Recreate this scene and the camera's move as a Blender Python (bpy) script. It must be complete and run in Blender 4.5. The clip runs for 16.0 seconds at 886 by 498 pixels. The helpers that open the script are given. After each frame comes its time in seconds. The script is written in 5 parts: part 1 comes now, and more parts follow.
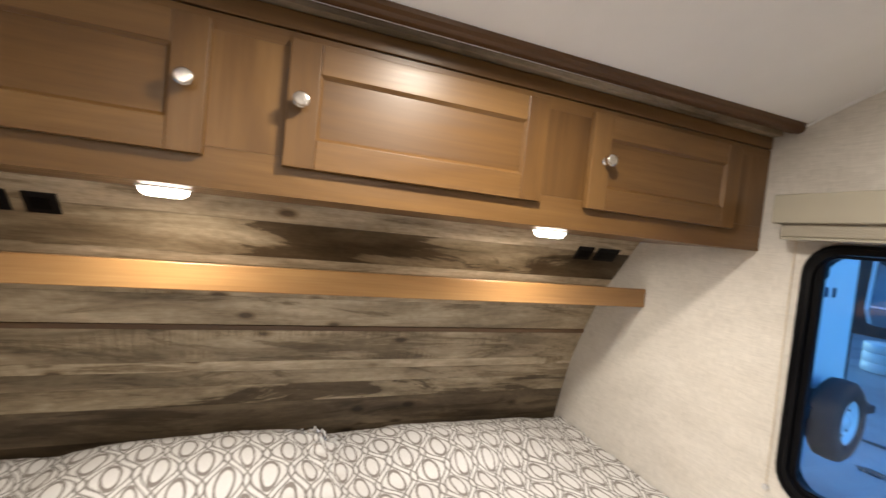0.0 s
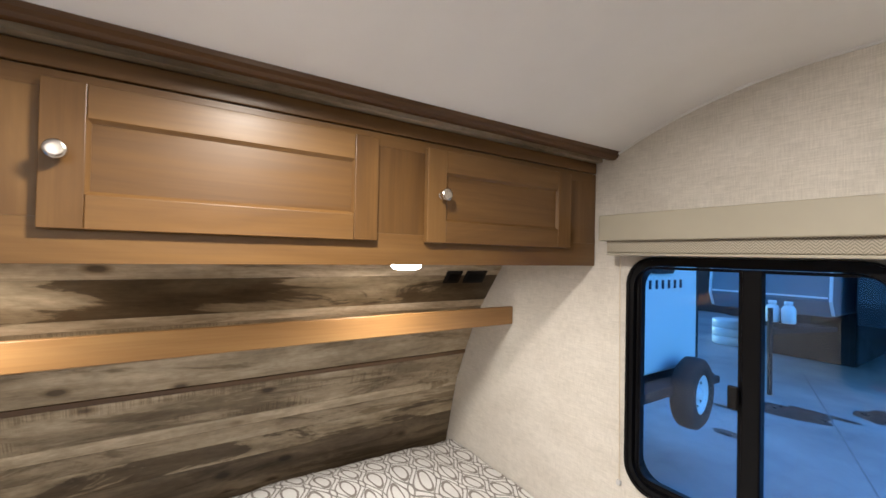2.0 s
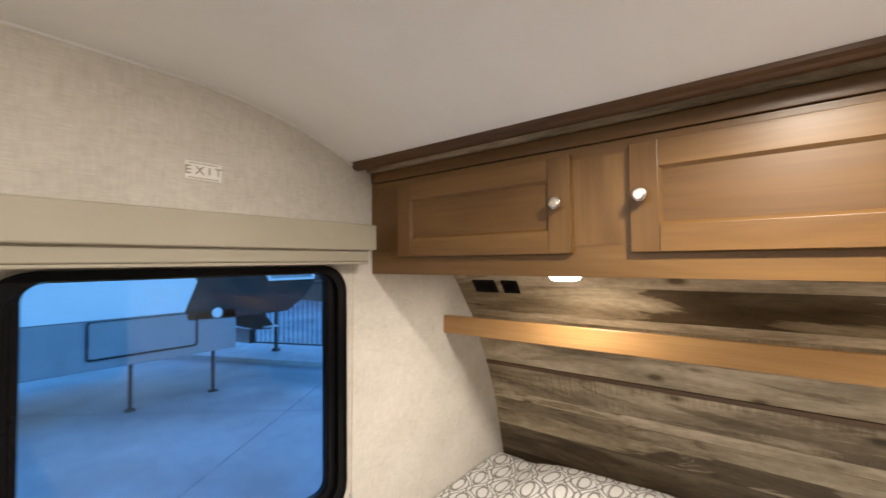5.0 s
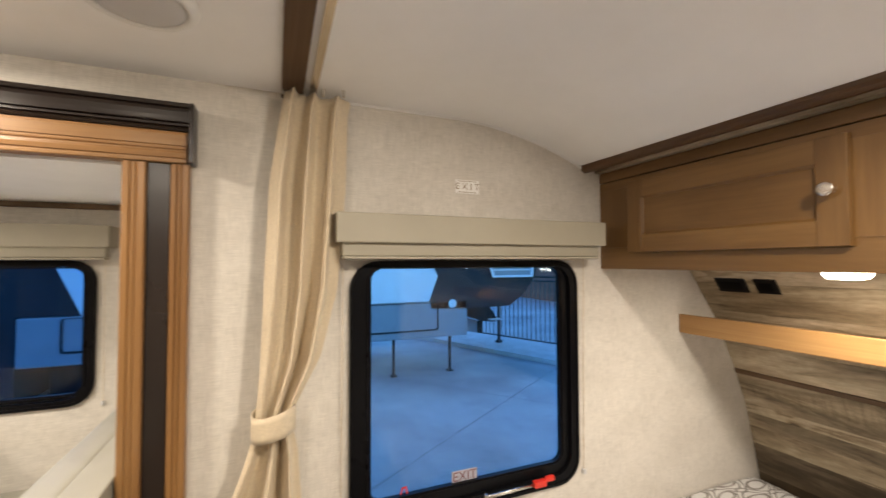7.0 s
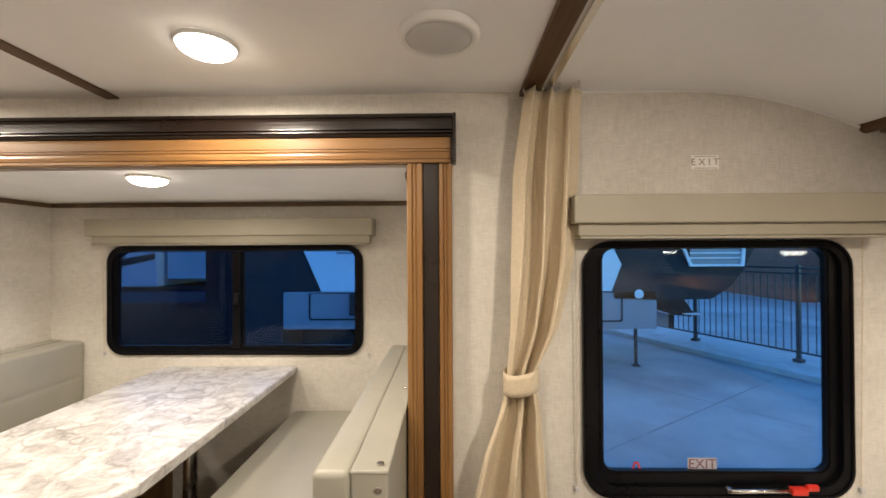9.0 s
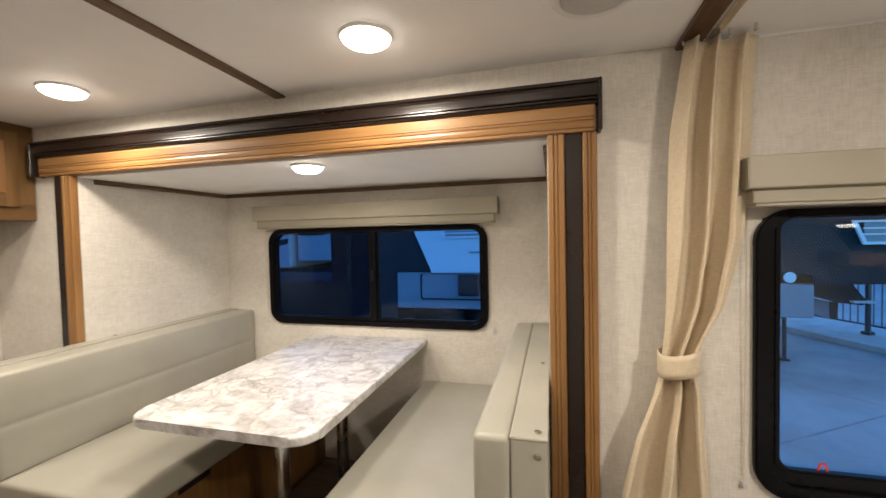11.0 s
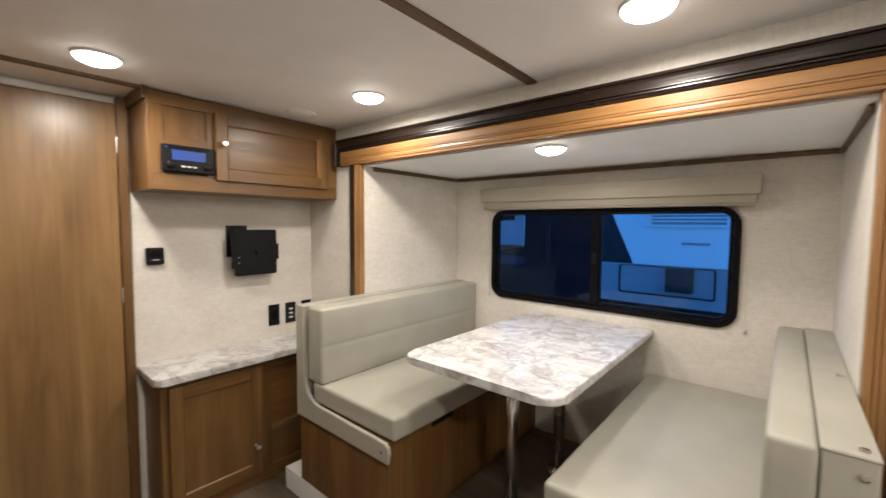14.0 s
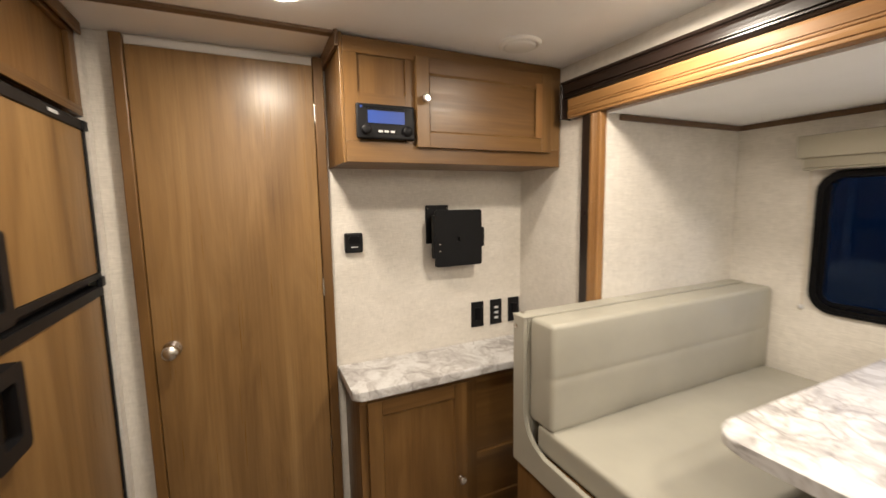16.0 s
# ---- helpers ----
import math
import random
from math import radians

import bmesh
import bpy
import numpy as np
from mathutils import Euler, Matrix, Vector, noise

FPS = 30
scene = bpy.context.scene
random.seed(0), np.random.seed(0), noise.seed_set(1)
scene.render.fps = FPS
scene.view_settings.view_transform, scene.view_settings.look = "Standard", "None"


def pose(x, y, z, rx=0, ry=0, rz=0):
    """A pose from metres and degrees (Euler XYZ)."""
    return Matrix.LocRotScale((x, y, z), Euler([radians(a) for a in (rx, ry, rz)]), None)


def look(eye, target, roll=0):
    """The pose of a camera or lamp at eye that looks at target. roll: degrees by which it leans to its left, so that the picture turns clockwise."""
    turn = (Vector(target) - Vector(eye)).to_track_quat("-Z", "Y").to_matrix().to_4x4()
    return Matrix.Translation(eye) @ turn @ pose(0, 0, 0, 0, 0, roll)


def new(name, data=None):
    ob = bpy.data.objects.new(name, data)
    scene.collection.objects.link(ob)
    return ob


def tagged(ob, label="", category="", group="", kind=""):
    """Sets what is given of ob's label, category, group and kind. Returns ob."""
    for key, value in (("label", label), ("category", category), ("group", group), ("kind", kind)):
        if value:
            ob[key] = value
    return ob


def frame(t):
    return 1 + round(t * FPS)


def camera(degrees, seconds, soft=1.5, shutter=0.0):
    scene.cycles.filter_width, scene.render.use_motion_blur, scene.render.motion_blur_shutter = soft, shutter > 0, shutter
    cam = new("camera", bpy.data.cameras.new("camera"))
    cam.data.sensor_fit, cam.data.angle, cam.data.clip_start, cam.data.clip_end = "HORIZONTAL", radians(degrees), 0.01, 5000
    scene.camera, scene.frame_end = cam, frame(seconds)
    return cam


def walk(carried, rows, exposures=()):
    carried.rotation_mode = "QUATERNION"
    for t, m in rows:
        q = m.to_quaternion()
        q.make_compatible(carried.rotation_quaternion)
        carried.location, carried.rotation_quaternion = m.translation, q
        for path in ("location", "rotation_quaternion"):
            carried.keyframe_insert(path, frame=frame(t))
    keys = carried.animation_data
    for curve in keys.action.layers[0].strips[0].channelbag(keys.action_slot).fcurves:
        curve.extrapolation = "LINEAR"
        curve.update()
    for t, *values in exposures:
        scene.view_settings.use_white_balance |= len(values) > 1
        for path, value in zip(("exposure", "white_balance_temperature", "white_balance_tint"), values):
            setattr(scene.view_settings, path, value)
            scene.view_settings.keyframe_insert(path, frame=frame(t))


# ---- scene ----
cam = camera(94.9, 16.0, shutter=0.4)
PATH = [
    (0, (0.366, 0.358, 1.406), (1.063, 2.231, 1.324), 5.7),
    (0.5, (0.446, 0.365, 1.417), (1.423, 2.109, 1.348), 5.3),
    (1, (0.496, 0.343, 1.433), (1.598, 2.012, 1.398), 3.7),
    (1.5, (0.538, 0.324, 1.446), (1.655, 1.983, 1.424), 2.3),
    (2, (0.528, 0.317, 1.474), (1.617, 1.994, 1.5), 1.2),
    (2.5, (0.497, 0.319, 1.492), (1.441, 2.08, 1.567), 0.1),
    (3, (0.432, 0.306, 1.511), (1.077, 2.196, 1.616), -1.2),
    (3.5, (0.385, 0.26, 1.523), (0.648, 2.24, 1.615), -1.0),
    (4, (0.388, 0.174, 1.512), (0.15, 2.158, 1.587), -0.1),
    (4.5, (0.465, 0.199, 1.516), (-0.319, 2.038, 1.571), -2.7),
    (4.7, (0.51, 0.238, 1.49), (-0.483, 1.972, 1.55), -1.9),
    (6.8, (0.669, 0.115, 1.48), (-1.133, 0.981, 1.539), -0.2),
    (7, (0.667, 0.087, 1.471), (-1.183, 0.844, 1.537), -0.2),
    (7.5, (0.694, 0.026, 1.454), (-1.248, 0.505, 1.486), -0.1),
    (8, (0.709, -0.038, 1.453), (-1.272, 0.235, 1.472), -0.3),
    (8.5, (0.727, -0.092, 1.451), (-1.271, 0.012, 1.47), -0.3),
    (9, (0.736, -0.124, 1.446), (-1.264, -0.158, 1.46), -0.3),
    (11.5, (0.773, -0.277, 1.417), (-1.119, -0.92, 1.316), -1.6),
    (12, (0.79, -0.309, 1.408), (-1.056, -1.067, 1.272), -1.8),
    (12.5, (0.797, -0.334, 1.4), (-1.014, -1.172, 1.255), -1.3),
    (13, (0.808, -0.342, 1.393), (-0.952, -1.282, 1.256), -0.6),
    (13.5, (0.845, -0.363, 1.392), (-0.818, -1.465, 1.264), 0.2),
    (14, (0.911, -0.408, 1.394), (-0.608, -1.702, 1.27), 0.5),
    (14.5, (0.95, -0.454, 1.398), (-0.414, -1.911, 1.267), 0.1),
    (15, (0.941, -0.507, 1.385), (-0.268, -2.092, 1.232), -0.4),
    (15.5, (0.87, -0.713, 1.368), (-0.14, -2.428, 1.172), -1.0),
    (16, (0.697, -1.054, 1.39), (-0.142, -2.855, 1.158), -1.0),
]
walk(cam, [(t, look(eye, target, roll)) for t, eye, target, roll in PATH],
     [(0, 0.10, 6350, 10), (1, 0.06, 6100, 10), (3.5, 0.16, 6250, 10), (4.7, 0.18, 6400, 10), (6.8, 0.17, 6700, 10), (7.5, 0.06, 6550, 10), (9, -0.10, 6750, 10), (11.5, -0.15, 6500, 10),
      (12.5, -0.11, 6400, 10), (14.5, -0.18, 6150, 10), (15.5, -0.05, 6450, 10), (16, -0.02, 6650, 10)])

# ---- dusk sky, the lamps of the trailer and one added fill lamp ----
world = bpy.data.worlds.new("dusk")
world.use_nodes = True
scene.world = world
wn = world.node_tree
sky = wn.nodes.new("ShaderNodeTexSky")
sky.sky_type = "NISHITA"
sky.sun_disc = False
sky.sun_elevation = radians(4)
sky.sun_rotation = radians(10)
tint = wn.nodes.new("ShaderNodeMix")
tint.data_type, tint.blend_type = "RGBA", "MULTIPLY"
tint.inputs[0].default_value = 1.0
tint.inputs[7].default_value = (0.30, 0.76, 1.50, 1)
wn.links.new(sky.outputs[0], tint.inputs[6])
wn.links.new(tint.outputs[2], wn.nodes["Background"].inputs[0])
wn.nodes["Background"].inputs[1].default_value = 0.85

L, R, BACK = -0.535, 1.755, -2.762     # side walls and rear wall
SLIDE = -1.36                          # far wall of the slide-out
SY0, SY1, SZ0, SZ1 = -2.215, -0.258, 0.12, 1.71


def downlight_lamp(x, y, z, watts, size=0.11, lean=0.0):
    lamp = bpy.data.lights.new("downlight_glow", "AREA")
    lamp.shape, lamp.size, lamp.energy = "DISK", size, watts
    lamp.color = (1.0, 0.89, 0.75)
    ob = new("downlight_glow", lamp)
    ob.matrix_world = pose(x, y, z, -lean)
    return ob


# x, y, share; the last is unseen, added to brighten west wall and curtain
DOWNLIGHTS_AND_FILL = [(-0.228, -0.706, 1.0), (-0.252, -1.832, 1.0), (0.595, -2.238, 1.1), (0.675, 0.795, 2.1), (0.70, -0.45, 0.75)]
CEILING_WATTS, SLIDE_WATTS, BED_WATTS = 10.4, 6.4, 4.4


# ---- mesh helpers ----
def thing(name, at=(0, 0, 0), label="", category="", group="", kind=""):
    ob = new(name)
    ob.location = at
    ob.empty_display_size = 0.05
    return tagged(ob, label, category, group, kind)


def finish(bm, name, material, smooth=False):
    bmesh.ops.recalc_face_normals(bm, faces=bm.faces)
    me = bpy.data.meshes.new(name)
    bm.to_mesh(me)
    bm.free()
    if material:
        me.materials.append(material)
    if smooth:
        me.polygons.foreach_set("use_smooth", [True] * len(me.polygons))
        me.update()
    return me


def part(name, bm, material, parent=None, label="", smooth=False):
    ob = new(name, finish(bm, name, material, smooth))
    if parent is not None:
        ob.parent = parent
        if parent.type == "EMPTY":
            ob.matrix_parent_inverse = Matrix.Translation(-parent.location)
    if label:
        ob["label"] = label
    return ob


def solo(name, bm, material, label="", category="", group="", kind="", smooth=False):
    return tagged(part(name, bm, material, None, "", smooth), label, category, group, kind)


def box(x0, x1, y0, y1, z0, z1, bevel=0.0, seg=2, bm=None):
    bm = bm or bmesh.new()
    m = Matrix.LocRotScale(((x0 + x1) / 2, (y0 + y1) / 2, (z0 + z1) / 2), None, (abs(x1 - x0), abs(y1 - y0), abs(z1 - z0)))
    made = bmesh.ops.create_cube(bm, size=1, matrix=m)
    if bevel:
        edges = list({e for v in made["verts"] for e in v.link_edges})
        bmesh.ops.bevel(bm, geom=edges, offset=bevel, segments=seg, profile=0.5, affect="EDGES")
    return bm


def prism(points, axis, a0, a1, bm=None):
    """A polygon in the two other axes (in x, y, z order), drawn out along axis."""
    bm = bm or bmesh.new()
    n = "xyz".index(axis)

    def at(p, a):
        c = list(p)
        c.insert(n, a)
        return c
    lo = [bm.verts.new(at(p, a0)) for p in points]
    hi = [bm.verts.new(at(p, a1)) for p in points]
    bm.faces.new(lo)
    bm.faces.new(hi)
    for i in range(len(points)):
        j = (i + 1) % len(points)
        bm.faces.new((lo[i], lo[j], hi[j], hi[i]))
    return bm


def tube(p0, p1, r, seg=14, r1=None, bm=None):
    bm = bm or bmesh.new()
    p0, p1 = Vector(p0), Vector(p1)
    d = p1 - p0
    m = Matrix.Translation((p0 + p1) / 2) @ d.to_track_quat("Z", "Y").to_matrix().to_4x4()
    bmesh.ops.create_cone(bm, cap_ends=True, segments=seg, radius1=r, radius2=r if r1 is None else r1, depth=d.length, matrix=m)
    return bm


def lathe(profile, m, seg=24, bm=None):
    """Turns (radius, height) pairs about the z of the pose m."""
    bm = bm or bmesh.new()
    rings = []
    for r, h in profile:
        if r < 1e-5:
            rings.append([bm.verts.new(m @ Vector((0, 0, h)))])
        else:
            rings.append([bm.verts.new(m @ Vector((r * math.cos(math.tau * i / seg), r * math.sin(math.tau * i / seg), h))) for i in range(seg)])
    for a, b in zip(rings, rings[1:]):
        for i in range(seg):
            j = (i + 1) % seg
            if len(a) == 1 and len(b) > 1:
                bm.faces.new((a[0], b[i], b[j]))
            elif len(b) == 1 and len(a) > 1:
                bm.faces.new((a[i], a[j], b[0]))
            elif len(a) > 1:
                bm.faces.new((a[i], a[j], b[j], b[i]))
    return bm


def rounded(w0, w1, h0, h1, r, seg=6, keep=(1, 1, 1, 1)):
    """A rounded rectangle as points; keep: which corners (lo-lo, hi-lo, hi-hi, lo-hi) are round."""
    out = []
    corners = ((w0 + r, h0 + r, 180), (w1 - r, h0 + r, 270), (w1 - r, h1 - r, 0), (w0 + r, h1 - r, 90))
    hard = ((w0, h0), (w1, h0), (w1, h1), (w0, h1))
    for k, (cx, cy, a0) in enumerate(corners):
        if not keep[k]:
            out.append(hard[k])
            continue
        for i in range(seg + 1):
            a = radians(a0 + 90 * i / seg)
            out.append((cx + r * math.cos(a), cy + r * math.sin(a)))
    return out


def ring(outer, inner, axis, a0, a1, bm=None):
    """A frame between two outlines with as many points each, drawn out along axis."""
    bm = bm or bmesh.new()
    n = "xyz".index(axis)

    def at(p, a):
        c = list(p)
        c.insert(n, a)
        return bm.verts.new(c)
    rows = [[at(p, a0) for p in outer], [at(p, a1) for p in outer], [at(p, a1) for p in inner], [at(p, a0) for p in inner]]
    k = len(outer)
    for a, b in zip(rows, rows[1:] + rows[:1]):
        for i in range(k):
            j = (i + 1) % k
            bm.faces.new((a[i], a[j], b[j], b[i]))
    return bm


def holed_wall(name, axis, a0, a1, u0, u1, v0, v1, holes, material, label):
    """A wall slab with rectangular openings: laid as a grid of cells round the openings."""
    us = sorted({u0, u1, *[h[0] for h in holes], *[h[1] for h in holes]})
    vs = sorted({v0, v1, *[h[2] for h in holes], *[h[3] for h in holes]})
    bm = bmesh.new()
    n = "xyz".index(axis)

    def inside(i, j):
        if not (0 <= i < len(us) - 1 and 0 <= j < len(vs) - 1):
            return False
        u, v = (us[i] + us[i + 1]) / 2, (vs[j] + vs[j + 1]) / 2
        return not any(h[0] < u < h[1] and h[2] < v < h[3] for h in holes)
    cache = {}

    def vert(i, j, k):
        if (i, j, k) not in cache:
            c = [us[i], vs[j]]
            c.insert(n, (a0, a1)[k])
            cache[i, j, k] = bm.verts.new(c)
        return cache[i, j, k]
    for i in range(len(us) - 1):
        for j in range(len(vs) - 1):
            if not inside(i, j):
                continue
            for k in (0, 1):
                bm.faces.new([vert(i, j, k), vert(i + 1, j, k), vert(i + 1, j + 1, k), vert(i, j + 1, k)])
            for (di, dj, e0, e1) in ((-1, 0, (i, j), (i, j + 1)), (1, 0, (i + 1, j), (i + 1, j + 1)), (0, -1, (i, j), (i + 1, j)), (0, 1, (i, j + 1), (i + 1, j + 1))):
                if not inside(i + di, j + dj):
                    bm.faces.new([vert(*e0, 0), vert(*e1, 0), vert(*e1, 1), vert(*e0, 1)])
    return solo(name, bm, material, label, "wall", kind="structure")


# ---- materials ----
def base(name, rough=0.5, metal=0.0, color=(0.5, 0.5, 0.5)):
    m = bpy.data.materials.new(name)
    m.use_nodes = True
    b = m.node_tree.nodes["Principled BSDF"]
    b.inputs["Roughness"].default_value = rough
    b.inputs["Metallic"].default_value = metal
    b.inputs["Base Color"].default_value = (*color, 1)
    return m, m.node_tree, b


def coords(nt, scale=(1, 1, 1), vary=0.0):
    tc = nt.nodes.new("ShaderNodeTexCoord")
    mp = nt.nodes.new("ShaderNodeMapping")
    mp.inputs["Scale"].default_value = scale
    out = tc.outputs["Object"]
    if vary:
        info = nt.nodes.new("ShaderNodeObjectInfo")
        mul = nt.nodes.new("ShaderNodeMath")
        mul.operation = "MULTIPLY"
        mul.inputs[1].default_value = vary
        nt.links.new(info.outputs["Random"], mul.inputs[0])
        add = nt.nodes.new("ShaderNodeVectorMath")
        add.operation = "ADD"
        nt.links.new(out, add.inputs[0])
        nt.links.new(mul.outputs[0], add.inputs[1])
        out = add.outputs[0]
    nt.links.new(out, mp.inputs[0])
    return mp.outputs[0]


def noised(nt, vec, scale, detail=4.0, rough=0.55, distort=0.0):
    n = nt.nodes.new("ShaderNodeTexNoise")
    n.inputs["Scale"].default_value = scale
    n.inputs["Detail"].default_value = detail
    n.inputs["Roughness"].default_value = rough
    n.inputs["Distortion"].default_value = distort
    nt.links.new(vec, n.inputs["Vector"])
    return n.outputs["Fac"]


def ramp(nt, fac, *stops):
    r = nt.nodes.new("ShaderNodeValToRGB")
    while len(r.color_ramp.elements) < len(stops):
        r.color_ramp.elements.new(0.5)
    for e, (p, c) in zip(r.color_ramp.elements, stops):
        e.position = p
        e.color = (*c, 1) if len(c) == 3 else c
    nt.links.new(fac, r.inputs[0])
    return r.outputs[0]


def mixed(nt, fac, a, b, blend="MIX"):
    m = nt.nodes.new("ShaderNodeMix")
    m.data_type, m.blend_type = "RGBA", blend
    for sock, v in ((m.inputs[0], fac), (m.inputs[6], a), (m.inputs[7], b)):
        if isinstance(v, (int, float)):
            sock.default_value = v
        elif isinstance(v, tuple):
            sock.default_value = (*v, 1)
        else:
            nt.links.new(v, sock)
    return m.outputs[2]


def mathn(nt, op, a, b=None):
    m = nt.nodes.new("ShaderNodeMath")
    m.operation = op
    for sock, v in zip(m.inputs, (a, b)):
        if isinstance(v, (int, float)):
            sock.default_value = v
        elif v is not None:
            nt.links.new(v, sock)
    return m.outputs[0]


def bump(nt, b, height, strength=0.2, dist=0.001):
    n = nt.nodes.new("ShaderNodeBump")
    n.inputs["Strength"].default_value = strength
    n.inputs["Distance"].default_value = dist
    nt.links.new(height, n.inputs["Height"])
    nt.links.new(n.outputs[0], b.inputs["Normal"])


def along(axis, a, c):
    return tuple(a if "xyz"[i] == axis else c for i in range(3))


def wood(name, axis, dark, mid, light, rough=0.35, coarse=9.0, fine=150.0, contrast=0.45):
    m, nt, b = base(name, rough)
    v1 = coords(nt, along(axis, 0.9, coarse), 7.0)
    v2 = coords(nt, along(axis, 2.5, fine), 7.0)
    v3 = coords(nt, along(axis, 0.5, 2.5), 7.0)
    n1 = noised(nt, v1, 1.0, 5, 0.6, 0.9)
    n2 = noised(nt, v2, 1.0, 3, 0.6)
    n3 = noised(nt, v3, 1.0, 3, 0.5, 0.5)
    tone = ramp(nt, n1, (0.28, dark), (0.5, mid), (0.74, light))
    grain = ramp(nt, n2, (0.35, (0.62, 0.58, 0.54)), (0.62, (1, 1, 1)))
    col = mixed(nt, contrast, tone, grain, "MULTIPLY")
    big = ramp(nt, n3, (0.3, (0.8, 0.78, 0.76)), (0.7, (1.1, 1.1, 1.1)))
    col = mixed(nt, 0.8, col, big, "MULTIPLY")
    nt.links.new(col, b.inputs["Base Color"])
    rr = ramp(nt, n2, (0.3, (rough + 0.12,) * 3), (0.7, (rough - 0.03,) * 3))
    nt.links.new(rr, b.inputs["Roughness"])
    bump(nt, b, n2, 0.12, 0.0006)
    return m


def plain(name, color, rough=0.5, metal=0.0, spots=0.12, scale=40.0, bumps=0.1, bump_scale=300.0):
    m, nt, b = base(name, rough, metal, color)
    v = coords(nt)
    n1 = noised(nt, v, scale * 0.1, 4, 0.6)
    n2 = noised(nt, v, bump_scale, 3, 0.6)
    lo = tuple(c * (1 - spots) for c in color)
    hi = tuple(min(1.0, c * (1 + spots)) for c in color)
    nt.links.new(ramp(nt, n1, (0.3, lo), (0.7, hi)), b.inputs["Base Color"])
    rr = ramp(nt, n1, (0.3, (min(1, rough + 0.06),) * 3), (0.7, (max(0.02, rough - 0.04),) * 3))
    nt.links.new(rr, b.inputs["Roughness"])
    if bumps:
        bump(nt, b, n2, bumps, 0.0006)
    return m


def linen(name, color, weave=0.10, mottle=0.10):
    """Printed linen wall covering: crossed threads and faint cloudy blotches."""
    m, nt, b = base(name, 0.62)
    v1 = coords(nt, (420, 420, 26))
    v2 = coords(nt, (26, 26, 420))
    v3 = coords(nt, (5, 5, 9))
    v4 = coords(nt, (34, 34, 60))
    n1, n2 = noised(nt, v1, 1.0, 3), noised(nt, v2, 1.0, 3)
    n3, n4 = noised(nt, v3, 1.0, 4, 0.6), noised(nt, v4, 1.0, 3, 0.6)
    w = mathn(nt, "ADD", n1, n2)
    threads = ramp(nt, mathn(nt, "MULTIPLY", w, 0.5), (0.36, (1 - 2 * weave,) * 3), (0.64, (1 + weave,) * 3))
    cloud = ramp(nt, n3, (0.3, (1 - 1.6 * mottle, 1 - 1.7 * mottle, 1 - 1.9 * mottle)), (0.66, (1 + 0.4 * mottle,) * 3))
    fleck = ramp(nt, n4, (0.32, (1 - mottle, 1 - mottle, 1 - 1.1 * mottle)), (0.55, (1, 1, 1)))
    col = mixed(nt, 1.0, color, threads, "MULTIPLY")
    col = mixed(nt, 1.0, col, cloud, "MULTIPLY")
    col = mixed(nt, 1.0, col, fleck, "MULTIPLY")
    nt.links.new(col, b.inputs["Base Color"])
    bump(nt, b, w, 0.15, 0.0004)
    return m


def marble(name):
    m, nt, b = base(name, 0.28)
    v = coords(nt, (1, 1, 1))
    warp = nt.nodes.new("ShaderNodeTexNoise")
    warp.inputs["Scale"].default_value, warp.inputs["Detail"].default_value = 5.0, 4
    nt.links.new(v, warp.inputs["Vector"])
    add = nt.nodes.new("ShaderNodeVectorMath")
    add.operation = "MULTIPLY_ADD"
    nt.links.new(warp.outputs["Color"], add.inputs[0])
    add.inputs[1].default_value = (0.22, 0.34, 0.2)
    nt.links.new(v, add.inputs[2])
    cells = nt.nodes.new("ShaderNodeTexVoronoi")
    cells.feature = "DISTANCE_TO_EDGE"
    cells.inputs["Scale"].default_value = 13.0
    nt.links.new(add.outputs[0], cells.inputs["Vector"])
    n1 = noised(nt, add.outputs[0], 9.0, 6, 0.65, 1.0)
    n2 = noised(nt, v, 26.0, 5, 0.7, 1.5)
    n3 = noised(nt, v, 3.2, 3, 0.5)
    col = ramp(nt, n1, (0.28, (0.26, 0.245, 0.24)), (0.42, (0.45, 0.435, 0.43)), (0.54, (0.62, 0.615, 0.61)), (0.75, (0.70, 0.70, 0.71)))
    vein = ramp(nt, cells.outputs["Distance"], (0.0, (0.45, 0.42, 0.41)), (0.035, (0.78, 0.76, 0.75)), (0.09, (1, 1, 1)))
    fade = ramp(nt, n3, (0.42, (0, 0, 0)), (0.6, (1, 1, 1)))
    col = mixed(nt, mathn(nt, "MULTIPLY", fade, 0.75), col, vein, "MULTIPLY")
    fine = ramp(nt, n2, (0.34, (0.70, 0.66, 0.62)), (0.48, (1, 1, 1)))
    col = mixed(nt, 0.55, col, fine, "MULTIPLY")
    nt.links.new(col, b.inputs["Base Color"])
    return m


